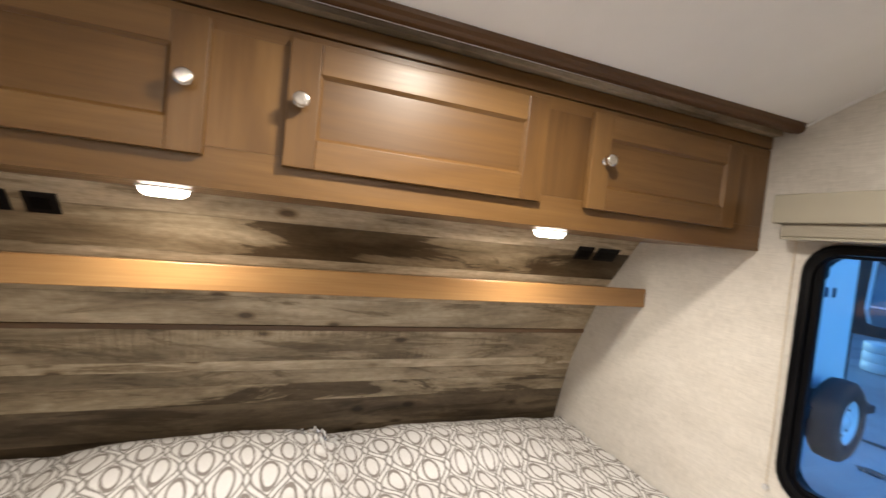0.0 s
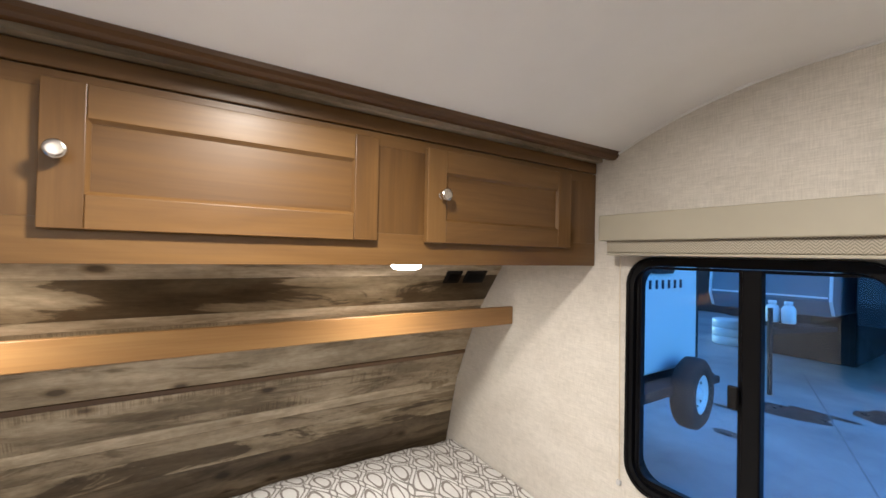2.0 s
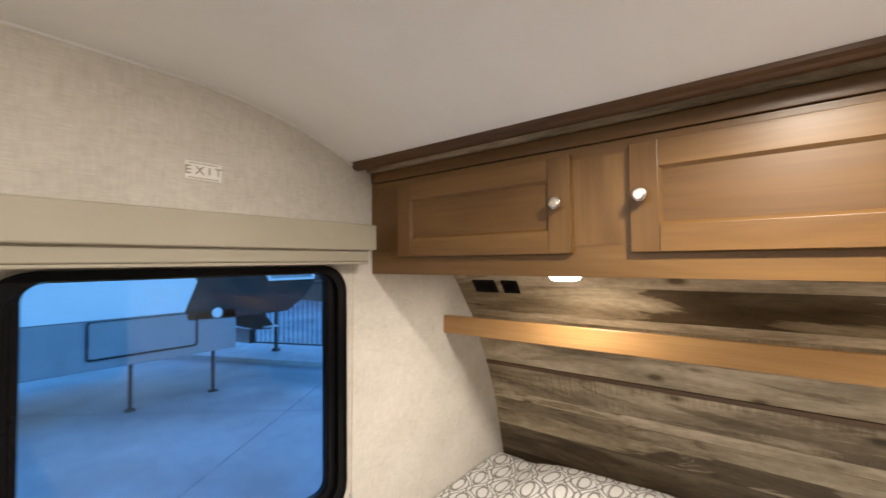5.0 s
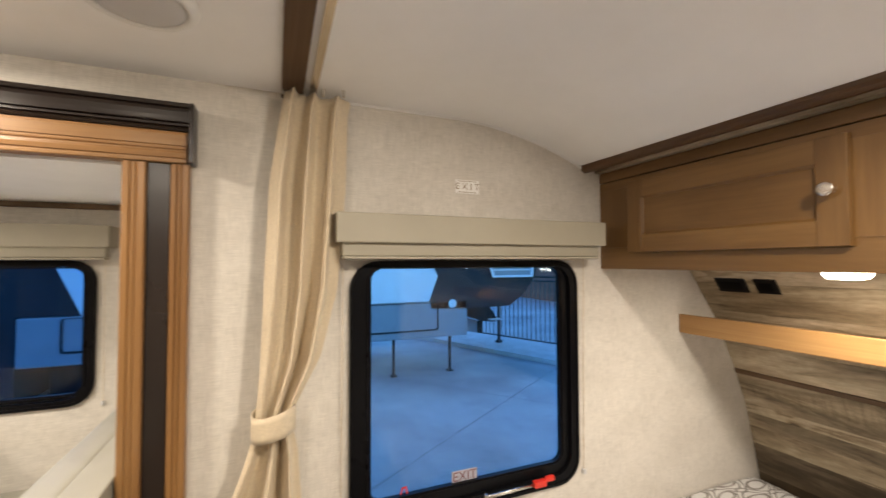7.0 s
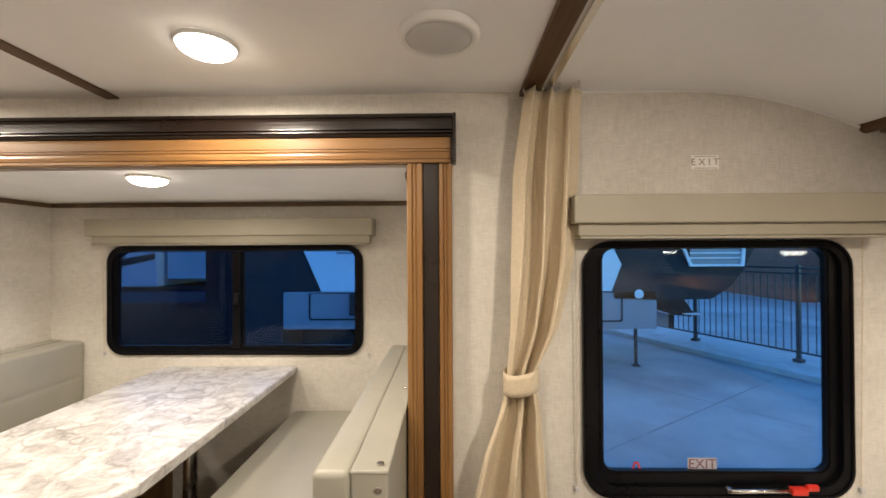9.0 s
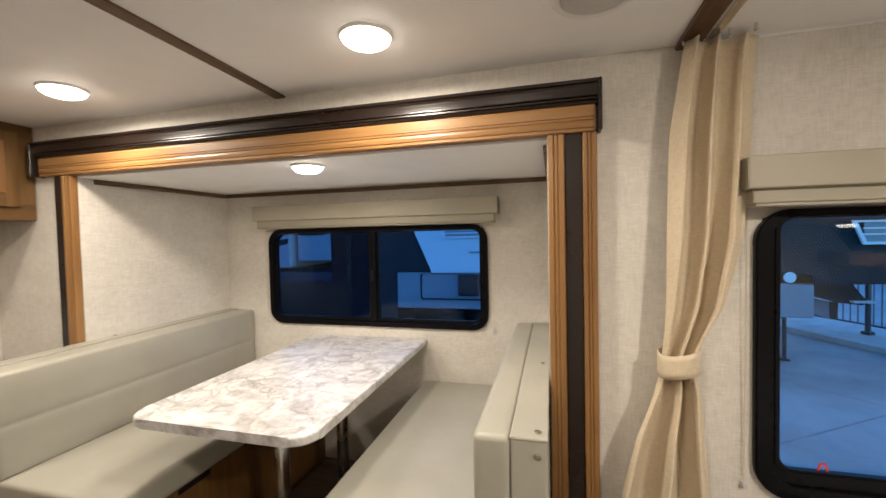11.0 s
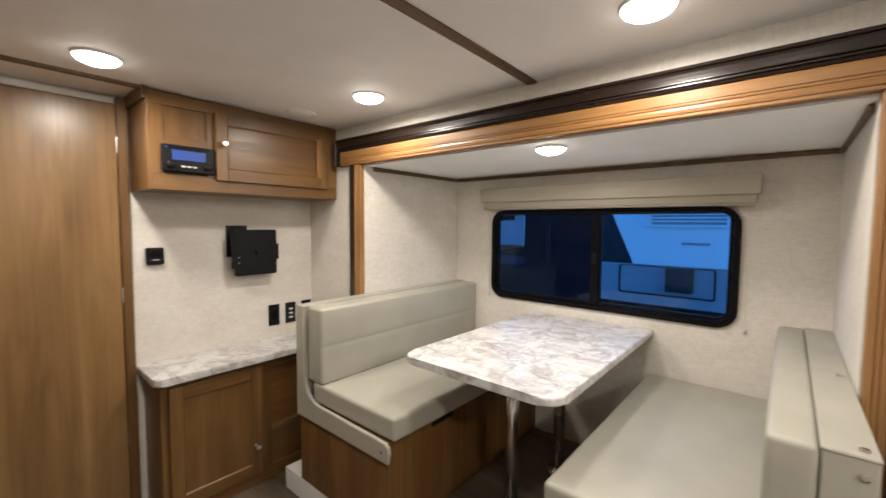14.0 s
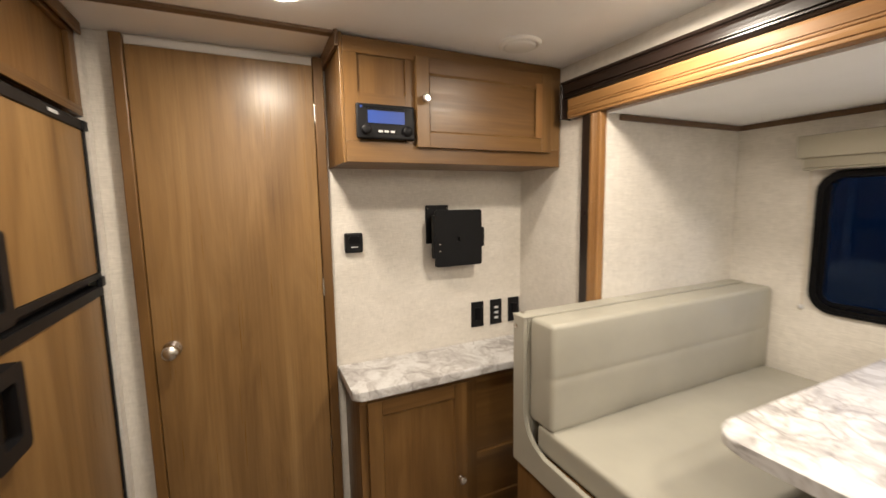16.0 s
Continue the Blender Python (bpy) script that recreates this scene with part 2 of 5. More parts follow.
def weathered(name, dark, mid, light, patch_at=0.40, patch_tone=(0.46, 0.41, 0.33), saw=0.0, stains=()):
    """Barn-board print: clouded grey-brown tone, long stains, fine grain, small knots and saw marks."""
    m, nt, b = base(name, 0.52)
    v1 = coords(nt, (2.0, 9, 9), 9.0)
    v2 = coords(nt, (9, 210, 210), 9.0)
    v3 = coords(nt, (1.3, 8.0, 8.0), 9.0)
    v4 = coords(nt, (4.0, 7.5, 7.5), 9.0)
    v5 = coords(nt, (30, 60, 60), 9.0)
    n1, n2 = noised(nt, v1, 1.0, 7, 0.62, 0.5), noised(nt, v2, 1.0, 4, 0.65, 0.3)
    n3, n5 = noised(nt, v3, 1.0, 7, 0.66, 0.9), noised(nt, v5, 1.0, 4, 0.6)
    col = ramp(nt, n1, (0.34, dark), (0.5, mid), (0.66, light))
    streak = ramp(nt, n2, (0.34, (0.55, 0.52, 0.47)), (0.58, (1.08, 1.08, 1.08)))
    col = mixed(nt, 0.30, col, streak, "MULTIPLY")
    mottle = ramp(nt, n5, (0.36, (0.80, 0.78, 0.74)), (0.6, (1.06, 1.06, 1.06)))
    col = mixed(nt, 0.7, col, mottle, "MULTIPLY")
    for at, half, depth in stains:
        tc = nt.nodes.new("ShaderNodeTexCoord")
        sep = nt.nodes.new("ShaderNodeSeparateXYZ")
        nt.links.new(tc.outputs["Object"], sep.inputs[0])
        lean = mathn(nt, "ADD", sep.outputs[0], mathn(nt, "MULTIPLY", sep.outputs[2], -1.1))
        far_off = mathn(nt, "DIVIDE", mathn(nt, "ABSOLUTE", mathn(nt, "SUBTRACT", lean, at - 1.46)), half)
        n3 = mathn(nt, "SUBTRACT", n3, mathn(nt, "MULTIPLY", mathn(nt, "MAXIMUM", mathn(nt, "SUBTRACT", 1.0, far_off), 0.0), depth))
    patch = ramp(nt, n3, (patch_at, patch_tone), (patch_at + 0.035, (0.90, 0.88, 0.84)), (patch_at + 0.16, (1.18, 1.17, 1.15)))
    col = mixed(nt, 0.85, col, patch, "MULTIPLY")
    cells = nt.nodes.new("ShaderNodeTexVoronoi")
    cells.inputs["Scale"].default_value = 1.0
    nt.links.new(v4, cells.inputs["Vector"])
    knot = ramp(nt, cells.outputs["Distance"], (0.07, (0.18, 0.135, 0.09)), (0.11, (0.62, 0.56, 0.48)), (0.17, (1, 1, 1)))
    col = mixed(nt, 0.9, col, knot, "MULTIPLY")
    if saw:
        n6 = noised(nt, coords(nt, (260, 5, 5), 3.0), 1.0, 2)
        n7 = noised(nt, coords(nt, (3.0, 14, 14), 5.0), 1.0, 2)
        lines = ramp(nt, n6, (0.40, (0.62, 0.59, 0.54)), (0.56, (1.12, 1.12, 1.1)))
        where = ramp(nt, n7, (0.52, (0, 0, 0)), (0.58, (1, 1, 1)))
        col = mixed(nt, mathn(nt, "MULTIPLY", where, saw), col, mixed(nt, 1.0, col, lines, "MULTIPLY"))
    nt.links.new(col, b.inputs["Base Color"])
    bump(nt, b, n2, 0.25, 0.001)
    return m


def quilt_print(name):
    """White bedding printed with interlaced grey-brown ogee bands."""
    m, nt, b = base(name, 0.85)
    tc = nt.nodes.new("ShaderNodeTexCoord")
    sep = nt.nodes.new("ShaderNodeSeparateXYZ")
    nt.links.new(tc.outputs["UV"], sep.inputs[0])
    u, v = sep.outputs[0], sep.outputs[1]
    W, P = 0.060, 0.205

    def lines(sign, shift, width, inner=0.0):
        wave = mathn(nt, "MULTIPLY", mathn(nt, "COSINE", mathn(nt, "MULTIPLY", v, math.tau / P)), sign * 0.50 * W)
        d = mathn(nt, "ADD", mathn(nt, "ADD", u, wave), shift)
        d = mathn(nt, "ABSOLUTE", mathn(nt, "SUBTRACT", mathn(nt, "MODULO", mathn(nt, "ADD", d, 100 * W), 2 * W), W))
        if inner:
            d = mathn(nt, "ABSOLUTE", mathn(nt, "SUBTRACT", d, inner))
        return mathn(nt, "LESS_THAN", d, width)
    thick = mathn(nt, "MAXIMUM", lines(1, 0, 0.0036, 0.0110), lines(-1, W, 0.0036, 0.0110))

    def folded(a, centre, period):
        return mathn(nt, "SUBTRACT", mathn(nt, "MODULO", mathn(nt, "ADD", a, 100 * period - centre + period / 2), period), period / 2)

    def oval(cu, cv, ru, rv, width):
        x = mathn(nt, "DIVIDE", folded(u, cu, 2 * W), ru)
        y = mathn(nt, "DIVIDE", folded(v, cv, P), rv)
        r = mathn(nt, "SQRT", mathn(nt, "ADD", mathn(nt, "MULTIPLY", x, x), mathn(nt, "MULTIPLY", y, y)))
        return mathn(nt, "LESS_THAN", mathn(nt, "ABSOLUTE", mathn(nt, "SUBTRACT", r, 1.0)), width / ru)
    thin = mathn(nt, "MAXIMUM", oval(1.5 * W, 0, 0.0230, 0.052, 0.0034), oval(0.5 * W, P / 2, 0.0230, 0.052, 0.0034))
    n = noised(nt, coords(nt), 500, 2)
    cloth = ramp(nt, n, (0.3, (0.60, 0.595, 0.59)), (0.7, (0.72, 0.715, 0.71)))
    col = mixed(nt, mathn(nt, "MULTIPLY", thin, 0.9), cloth, (0.17, 0.148, 0.132))
    col = mixed(nt, mathn(nt, "MULTIPLY", thick, 0.9), col, (0.16, 0.145, 0.133))
    nt.links.new(col, b.inputs["Base Color"])
    bump(nt, b, n, 0.2, 0.0008)
    return m


def cloth(name, color, thread=600.0):
    m, nt, b = base(name, 0.85)
    b.inputs["Sheen Weight"].default_value = 0.15
    n1 = noised(nt, coords(nt, (thread, thread, 60)), 1.0, 2)
    n2 = noised(nt, coords(nt, (60, 60, thread)), 1.0, 2)
    n3 = noised(nt, coords(nt), 6.0, 3)
    w = mathn(nt, "MULTIPLY", mathn(nt, "ADD", n1, n2), 0.5)
    col = ramp(nt, w, (0.35, tuple(c * 0.84 for c in color)), (0.62, tuple(min(1, c * 1.06) for c in color)))
    col = mixed(nt, 1.0, col, ramp(nt, n3, (0.3, (0.93, 0.92, 0.9)), (0.7, (1.03, 1.03, 1.03))), "MULTIPLY")
    nt.links.new(col, b.inputs["Base Color"])
    bump(nt, b, w, 0.2, 0.0005)
    return m


def herringbone(name, a, c):
    m, nt, b = base(name, 0.8)
    tc = nt.nodes.new("ShaderNodeTexCoord")
    sep = nt.nodes.new("ShaderNodeSeparateXYZ")
    nt.links.new(tc.outputs["Object"], sep.inputs[0])
    zig = mathn(nt, "PINGPONG", mathn(nt, "MULTIPLY", sep.outputs[1], 1.0), 0.012)
    s = mathn(nt, "SINE", mathn(nt, "MULTIPLY", mathn(nt, "ADD", mathn(nt, "MULTIPLY", sep.outputs[2], 1.0), zig), 900.0))
    col = ramp(nt, mathn(nt, "ADD", mathn(nt, "MULTIPLY", s, 0.5), 0.5), (0.3, a), (0.7, c))
    nt.links.new(col, b.inputs["Base Color"])
    return m


def glass(name, tint=(0.95, 0.97, 1.0), gloss=1.0):
    """A window pane: clear with a tint, and a mirror by Fresnel."""
    m = bpy.data.materials.new(name)
    m.use_nodes = True
    nt = m.node_tree
    nt.nodes.remove(nt.nodes["Principled BSDF"])
    tr = nt.nodes.new("ShaderNodeBsdfTransparent")
    tr.inputs[0].default_value = (*tint, 1)
    gl = nt.nodes.new("ShaderNodeBsdfGlossy")
    gl.inputs["Roughness"].default_value = 0.01
    lw = nt.nodes.new("ShaderNodeLayerWeight")
    lw.inputs[0].default_value = 0.5
    lean = mathn(nt, "ADD", mathn(nt, "MULTIPLY", mathn(nt, "POWER", lw.outputs["Facing"], 5.0), 0.9), 0.035)
    mx = nt.nodes.new("ShaderNodeMixShader")
    nt.links.new(mathn(nt, "MULTIPLY", lean, gloss), mx.inputs[0])
    nt.links.new(tr.outputs[0], mx.inputs[1])
    nt.links.new(gl.outputs[0], mx.inputs[2])
    nt.links.new(mx.outputs[0], nt.nodes["Material Output"].inputs[0])
    return m


def glow(name, color, strength):
    m, nt, b = base(name, 0.4, 0, tuple(0.5 * c for c in color))
    b.inputs["Emission Color"].default_value = (*color, 1)
    b.inputs["Emission Strength"].default_value = strength
    return m


CAB = ((0.098, 0.047, 0.0125), (0.150, 0.076, 0.0225), (0.215, 0.117, 0.039))
M_CAB = {a: wood("stained_maple_" + a, a, *CAB, rough=0.34, contrast=0.3) for a in "xyz"}
M_DOORLAM = wood("laminate_door", "z", (0.14, 0.074, 0.025), (0.23, 0.130, 0.048), (0.32, 0.195, 0.080), rough=0.3, coarse=7, contrast=0.35)
M_HONEY = {a: wood("honey_trim_" + a, a, (0.19, 0.088, 0.028), (0.27, 0.137, 0.047), (0.35, 0.19, 0.072), rough=0.32, contrast=0.3) for a in "yz"}
M_ESPRESSO = plain("espresso_trim", (0.014, 0.008, 0.006), 0.3, spots=0.25)
M_CROWN = wood("dark_crown", "x", (0.062, 0.027, 0.008), (0.088, 0.040, 0.013), (0.118, 0.057, 0.020), rough=0.4)
M_STRIP = wood("ceiling_strip_wood", "x", (0.09, 0.05, 0.025), (0.13, 0.075, 0.038), (0.18, 0.105, 0.055), rough=0.45)
M_SHELF = wood("shelf_edge", "x", (0.26, 0.135, 0.045), (0.35, 0.19, 0.07), (0.44, 0.26, 0.10), rough=0.38, contrast=0.3)
M_WALL = linen("linen_wall", (0.68, 0.643, 0.585), 0.08, 0.05)
M_CEIL = plain("ceiling_vinyl", (0.87, 0.87, 0.88), 0.6, spots=0.03, bumps=0.12, bump_scale=900)
M_WHITE = plain("white_plastic", (0.78, 0.78, 0.77), 0.4, spots=0.03, bumps=0)
M_GREYPL = plain("grey_plastic", (0.55, 0.55, 0.56), 0.45, spots=0.04, bumps=0)
M_BLACK = plain("black_plastic", (0.008, 0.008, 0.009), 0.42, spots=0.2, bumps=0.05)
M_BLACK.node_tree.nodes["Principled BSDF"].inputs["Specular IOR Level"].default_value = 0.18
M_FRAME = plain("black_window_frame", (0.004, 0.004, 0.005), 0.3, spots=0.2, bumps=0)
M_FRAME.node_tree.nodes["Principled BSDF"].inputs["Specular IOR Level"].default_value = 0.12
M_CHROME = plain("brushed_nickel", (0.72, 0.69, 0.65), 0.22, 1.0, spots=0.05, bumps=0.05)
M_STEEL = plain("steel_tube", (0.62, 0.61, 0.60), 0.25, 1.0, spots=0.05, bumps=0)
M_VINYL = plain("greige_vinyl", (0.36, 0.345, 0.29), 0.42, spots=0.06, bumps=0.35, bump_scale=700)
M_VALANCE = plain("valance_vinyl", (0.36, 0.33, 0.26), 0.55, spots=0.05, bumps=0.3, bump_scale=600)
M_SHADE = herringbone("woven_shade", (0.24, 0.215, 0.17), (0.40, 0.36, 0.29))
M_PIPING = plain("dark_piping", (0.10, 0.095, 0.085), 0.5, spots=0.1, bumps=0)
M_MARBLE = marble("marble_laminate")
M_CURTAIN = cloth("beige_curtain", (0.63, 0.53, 0.385))
M_BED = quilt_print("ogee_bedding")
M_PLANK = {"dark": weathered("barn_board_dark", (0.052, 0.037, 0.022), (0.105, 0.079, 0.050), (0.19, 0.148, 0.098)),
           "stained": weathered("barn_board_stained", (0.15, 0.115, 0.071), (0.32, 0.264, 0.182), (0.52, 0.447, 0.33), 0.41, (0.19, 0.145, 0.09), stains=((0.50, 0.42, 0.30), (1.62, 0.30, 0.28))),
           "mid": weathered("barn_board_mid", (0.17, 0.135, 0.090), (0.31, 0.255, 0.180), (0.45, 0.383, 0.285)),
           "sawn": weathered("barn_board_sawn", (0.18, 0.143, 0.095), (0.32, 0.264, 0.188), (0.47, 0.400, 0.30), saw=0.75),
           "patchy": weathered("barn_board_patchy", (0.14, 0.105, 0.064), (0.33, 0.273, 0.19), (0.54, 0.465, 0.35), 0.475, (0.20, 0.154, 0.098)),
           "light": weathered("barn_board_light", (0.30, 0.248, 0.174), (0.46, 0.391, 0.29), (0.62, 0.54, 0.42))}
M_FLOOR = wood("vinyl_plank_floor", "y", (0.07, 0.052, 0.036), (0.13, 0.10, 0.072), (0.2, 0.16, 0.12), rough=0.4)
M_GLASS = glass("window_glass", (0.86, 0.93, 1.0))
M_TINTED = glass("tinted_window_glass", (0.56, 0.72, 0.90), 0.45)
M_SCREEN = glass("insect_screen", (0.60, 0.62, 0.66), 0.1)
M_LENS = glow("light_diffuser", (1.0, 0.89, 0.74), 17.0)
M_RED = plain("red_plastic", (0.6, 0.03, 0.015), 0.35, spots=0.05, bumps=0)


# ---- the shell of the trailer ----
def ceiling_z(x, y):
    y = min(y, 1.14)
    u = (x - 0.61) / 1.145
    return 1.957 - 0.014 * u * u - ((0.48 - 0.07 * u * u) * (y - 0.6) ** 2 if y > 0.6 else 0.0)


bm = bmesh.new()
NX, NY = 24, 60
for k, lift in enumerate((0.0, 0.04)):
    rows = []
    for j in range(NY + 1):
        y = BACK - 0.05 + (1.30 - BACK + 0.05) * j / NY
        rows.append([bm.verts.new((x, y, ceiling_z(x, y) + lift)) for x in (L + (R - L) * i / NX for i in range(NX + 1))])
    for a, b in zip(rows, rows[1:]):
        for i in range(NX):
            bm.faces.new((a[i], a[i + 1], b[i + 1], b[i]))
solo("ceiling", bm, M_CEIL, "off-white vinyl ceiling curving down towards the bed", "ceiling", kind="structure", smooth=True)

solo("floor", box(L - 0.05, R + 0.05, BACK - 0.05, 2.2, -0.08, 0.0), M_FLOOR, "grey-brown wood-look vinyl floor", "floor", kind="structure")

WIN_L = (0.284, 1.100, 0.690, 1.476)
WIN_R = (0.470, 1.094, 0.748, 1.478)
WIN_D = (-1.905, -0.572, 0.92, 1.484)


def hole(w, edge=0.022):
    return (w[0] + edge, w[1] - edge, w[2] + edge, w[3] - edge)


holed_wall("wall_west", "x", L - 0.05, L, BACK - 0.05, 1.22, 0.0, 2.0, [hole(WIN_L), (-2.36, -0.13, 0.0, 1.76)], M_WALL, "linen-textured off-white side wall with a window")
holed_wall("wall_east", "x", R, R + 0.05, BACK - 0.05, 1.22, 0.0, 2.0, [hole(WIN_R)], M_WALL, "linen-textured off-white side wall with a sliding window")
solo("wall_rear", box(L, R, BACK - 0.05, BACK, 0.0, 2.0), M_WALL, "linen-textured off-white rear wall", "wall", kind="structure")

# curved nose of the trailer behind the bed
NOSE = [(2.2, 0.0), (2.19, 0.2), (2.15, 0.46), (2.105, 0.648), (2.057, 0.832), (1.987, 1.0), (1.88, 1.215), (1.72, 1.43), (1.58, 1.6), (1.42, 1.76), (1.33, 1.85)]
solo("wall_front", prism(NOSE + [(y + 0.05, z + 0.03) for y, z in reversed(NOSE)], "x", L + 0.0005, R - 0.0005), M_WALL, "curved front wall behind the bed", "wall", kind="structure")

CHEEK = [(1.22, 0.0)] + [(y + 0.05, z + 0.03 * (z > 0)) for y, z in NOSE] + [(1.22, 1.93)]
solo("wall_west_nose", prism(CHEEK, "x", L - 0.05, L), M_WALL, "linen-textured wall beside the bed", "wall", kind="structure")
solo("wall_east_nose", prism(CHEEK, "x", R, R + 0.05), M_WALL, "linen-textured wall beside the bed", "wall", kind="structure")

# slide-out box
holed_wall("wall_slide_back", "x", SLIDE - 0.05, SLIDE, SY0 - 0.145, SY1 + 0.128, 0.0, 1.76, [hole(WIN_D)], M_WALL, "linen-textured back wall of the dinette slide-out")
solo("wall_slide_rear", box(SLIDE, L, SY0 - 0.145, SY0, 0.0, 1.76), M_WALL, "linen-textured side wall of the slide-out", "wall", kind="structure")
solo("wall_slide_front", box(SLIDE, L, SY1, SY1 + 0.128, 0.0, 1.76), M_WALL, "linen-textured side wall of the slide-out", "wall", kind="structure")
solo("ceiling_slide", box(SLIDE - 0.05, L - 0.003, SY0, SY1, SZ1, SZ1 + 0.03), M_CEIL, "white ceiling of the slide-out", "ceiling", kind="structure")
platform = solo("floor_slide", box(L + 0.001, -0.13, -2.366, SY1 + 0.1, 0.004, SZ0 - 0.006), M_WHITE, "raised white-edged floor of the slide-out", "floor", kind="structure")
solo("floor_slide_inner", box(SLIDE, L - 0.001, SY0, SY1, 0.004, SZ0 - 0.006), M_WHITE, "raised floor inside the slide-out", "floor", kind="structure")
part("floor_covering", box(SLIDE, -0.135, SY0 + 0.0, SY1, SZ0 - 0.006, SZ0), M_FLOOR, platform, "grey-brown wood-look vinyl sheet")


def trim(name, bm, material, label):
    return solo(name, bm, material, label, "trim", kind="structure")


# dark wood edging where the slide-out's ceiling meets its walls
trim("trim_slide_back", box(SLIDE, SLIDE + 0.012, SY0 + 0.014, SY1 - 0.014, SZ1 - 0.024, SZ1 - 0.002, 0.003), M_STRIP, "thin dark wood edging under the slide-out ceiling")
trim("trim_slide_rear", box(SLIDE + 0.002, L - 0.06, SY0, SY0 + 0.012, SZ1 - 0.024, SZ1 - 0.002, 0.003), M_STRIP, "thin dark wood edging under the slide-out ceiling")
trim("trim_slide_front", box(SLIDE + 0.002, L - 0.06, SY1 - 0.012, SY1, SZ1 - 0.024, SZ1 - 0.002, 0.003), M_STRIP, "thin dark wood edging under the slide-out ceiling")


def ceiling_strip(name, y0, y1, x0, x1, drop, material, label):
    """A batten that follows the ceiling across the trailer."""
    bm = bmesh.new()
    xs = [x0 + (x1 - x0) * i / 20 for i in range(21)]
    rows = []
    for x in xs:
        z = ceiling_z(x, y0) + 0.002
        rows.append([bm.verts.new(p) for p in ((x, y0, z), (x, y0, z - drop), (x, y1, z - drop), (x, y1, z))])
    for a, b in zip(rows, rows[1:]):
        for i in range(4):
            j = (i + 1) % 4
            bm.faces.new((a[i], a[j], b[j], b[i]))
    bm.faces.new(rows[0])
    bm.faces.new(rows[-1])
    return trim(name, bm, material, label)


ceiling_strip("trim_ceiling_middle", -1.213, -1.173, L, R, 0.009, M_STRIP, "dark wood batten across the ceiling")
ceiling_strip("trim_ceiling_rear", -2.515, -2.482, 0.42, R, 0.012, M_STRIP, "dark wood batten across the ceiling near the door")
ceiling_strip("trim_ceiling_front", 0.095, 0.15, L, R, 0.016, M_CROWN, "dark wood batten that carries the curtain track")
ceiling_strip("curtain_track", 0.166, 0.184, L, R, 0.012, M_CHROME, "slim metal curtain track on the ceiling")


# ---- slide-out surround: ridged dark and honey-coloured mouldings ----
def ridged(u0, u1, steps, out):
    """A moulding's profile from u0 to u1: steps of (share of the width, how far proud)."""
    return [(out + d, u0 + (u1 - u0) * f) for f, d in steps]


GROOVED = [(0.0, -0.002), (0.03, 0.0), (0.10, 0.0), (0.12, -0.003), (0.15, -0.003), (0.17, 0.0005), (0.30, 0.002), (0.38, 0.001), (0.40, -0.003), (0.43, -0.003),
           (0.45, 0.0), (0.50, 0.0005), (0.52, -0.003), (0.55, -0.003), (0.57, 0.0), (0.90, 0.001), (1.0, -0.001)]
CORNICE = [(0.0, -0.012), (0.06, -0.010), (0.10, -0.006), (0.13, -0.010), (0.17, -0.004), (0.24, -0.004), (0.27, -0.009), (0.31, -0.002), (0.36, -0.002), (0.50, -0.001),
           (0.68, 0.001), (0.78, 0.004), (0.82, 0.000), (0.86, 0.006), (0.94, 0.008), (1.0, 0.006)]
REEDED = [(0.0, -0.003), (0.06, 0.0), (0.30, 0.001), (0.36, -0.003), (0.42, 0.0), (0.54, 0.0), (0.60, -0.003), (0.66, 0.0), (0.94, 0.0), (1.0, -0.003)]
FLAT = [(0.0, -0.002), (0.05, 0.0), (0.95, 0.0), (1.0, -0.002)]


def moulding(name, u0, u1, steps, x_in, x_out, axis, a0, a1, material, parent):
    return part(name, prism([(x_in, u0)] + ridged(u0, u1, steps, x_out) + [(x_in, u1)], axis, a0, a1), material, parent)


surround = thing("trim_slide_surround", (L, SY1, 0), "ridged espresso and honey wood moulding round the slide-out opening", "trim", kind="structure")
moulding("dark_cornice", 1.797, 1.862, CORNICE, L + 0.002, L + 0.050, "y", -2.405, -0.1145, M_ESPRESSO, surround)
moulding("honey_valance", 1.718, 1.795, GROOVED, L + 0.002, L + 0.036, "y", -2.39, -0.122, M_HONEY["y"], surround)
part("end_cap", box(L + 0.002, L + 0.058, -0.114, -0.104, 1.716, 1.864, 0.003), M_ESPRESSO, surround)
part("end_cap", box(L + 0.002, L + 0.058, -2.416, -2.406, 1.716, 1.864, 0.003), M_ESPRESSO, surround)


def upright(y_in, s, strips):
    """One jamb of upright strips (from, to, material, profile, proud), counted away from the opening; s: that way."""
    for a, b, mat, n, out in strips:
        ya, yb = sorted((y_in + s * a, y_in + s * b))
        pts = [(L + 0.002, ya)] + ridged(ya, yb, n, L + out) + [(L + 0.002, yb)]
        part("jamb_strip", prism(pts, "z", 0.13, 1.717), mat, surround)


upright(-0.255, 1, ((0.0, 0.048, M_HONEY["z"], REEDED, 0.030), (0.0487, 0.098, M_ESPRESSO, FLAT, 0.022), (0.0987, 0.138, M_HONEY["z"], REEDED, 0.030)))
upright(-2.218, -1, ((0.0, 0.056, M_HONEY["z"], REEDED, 0.030), (0.0567, 0.106, M_ESPRESSO, FLAT, 0.022)))


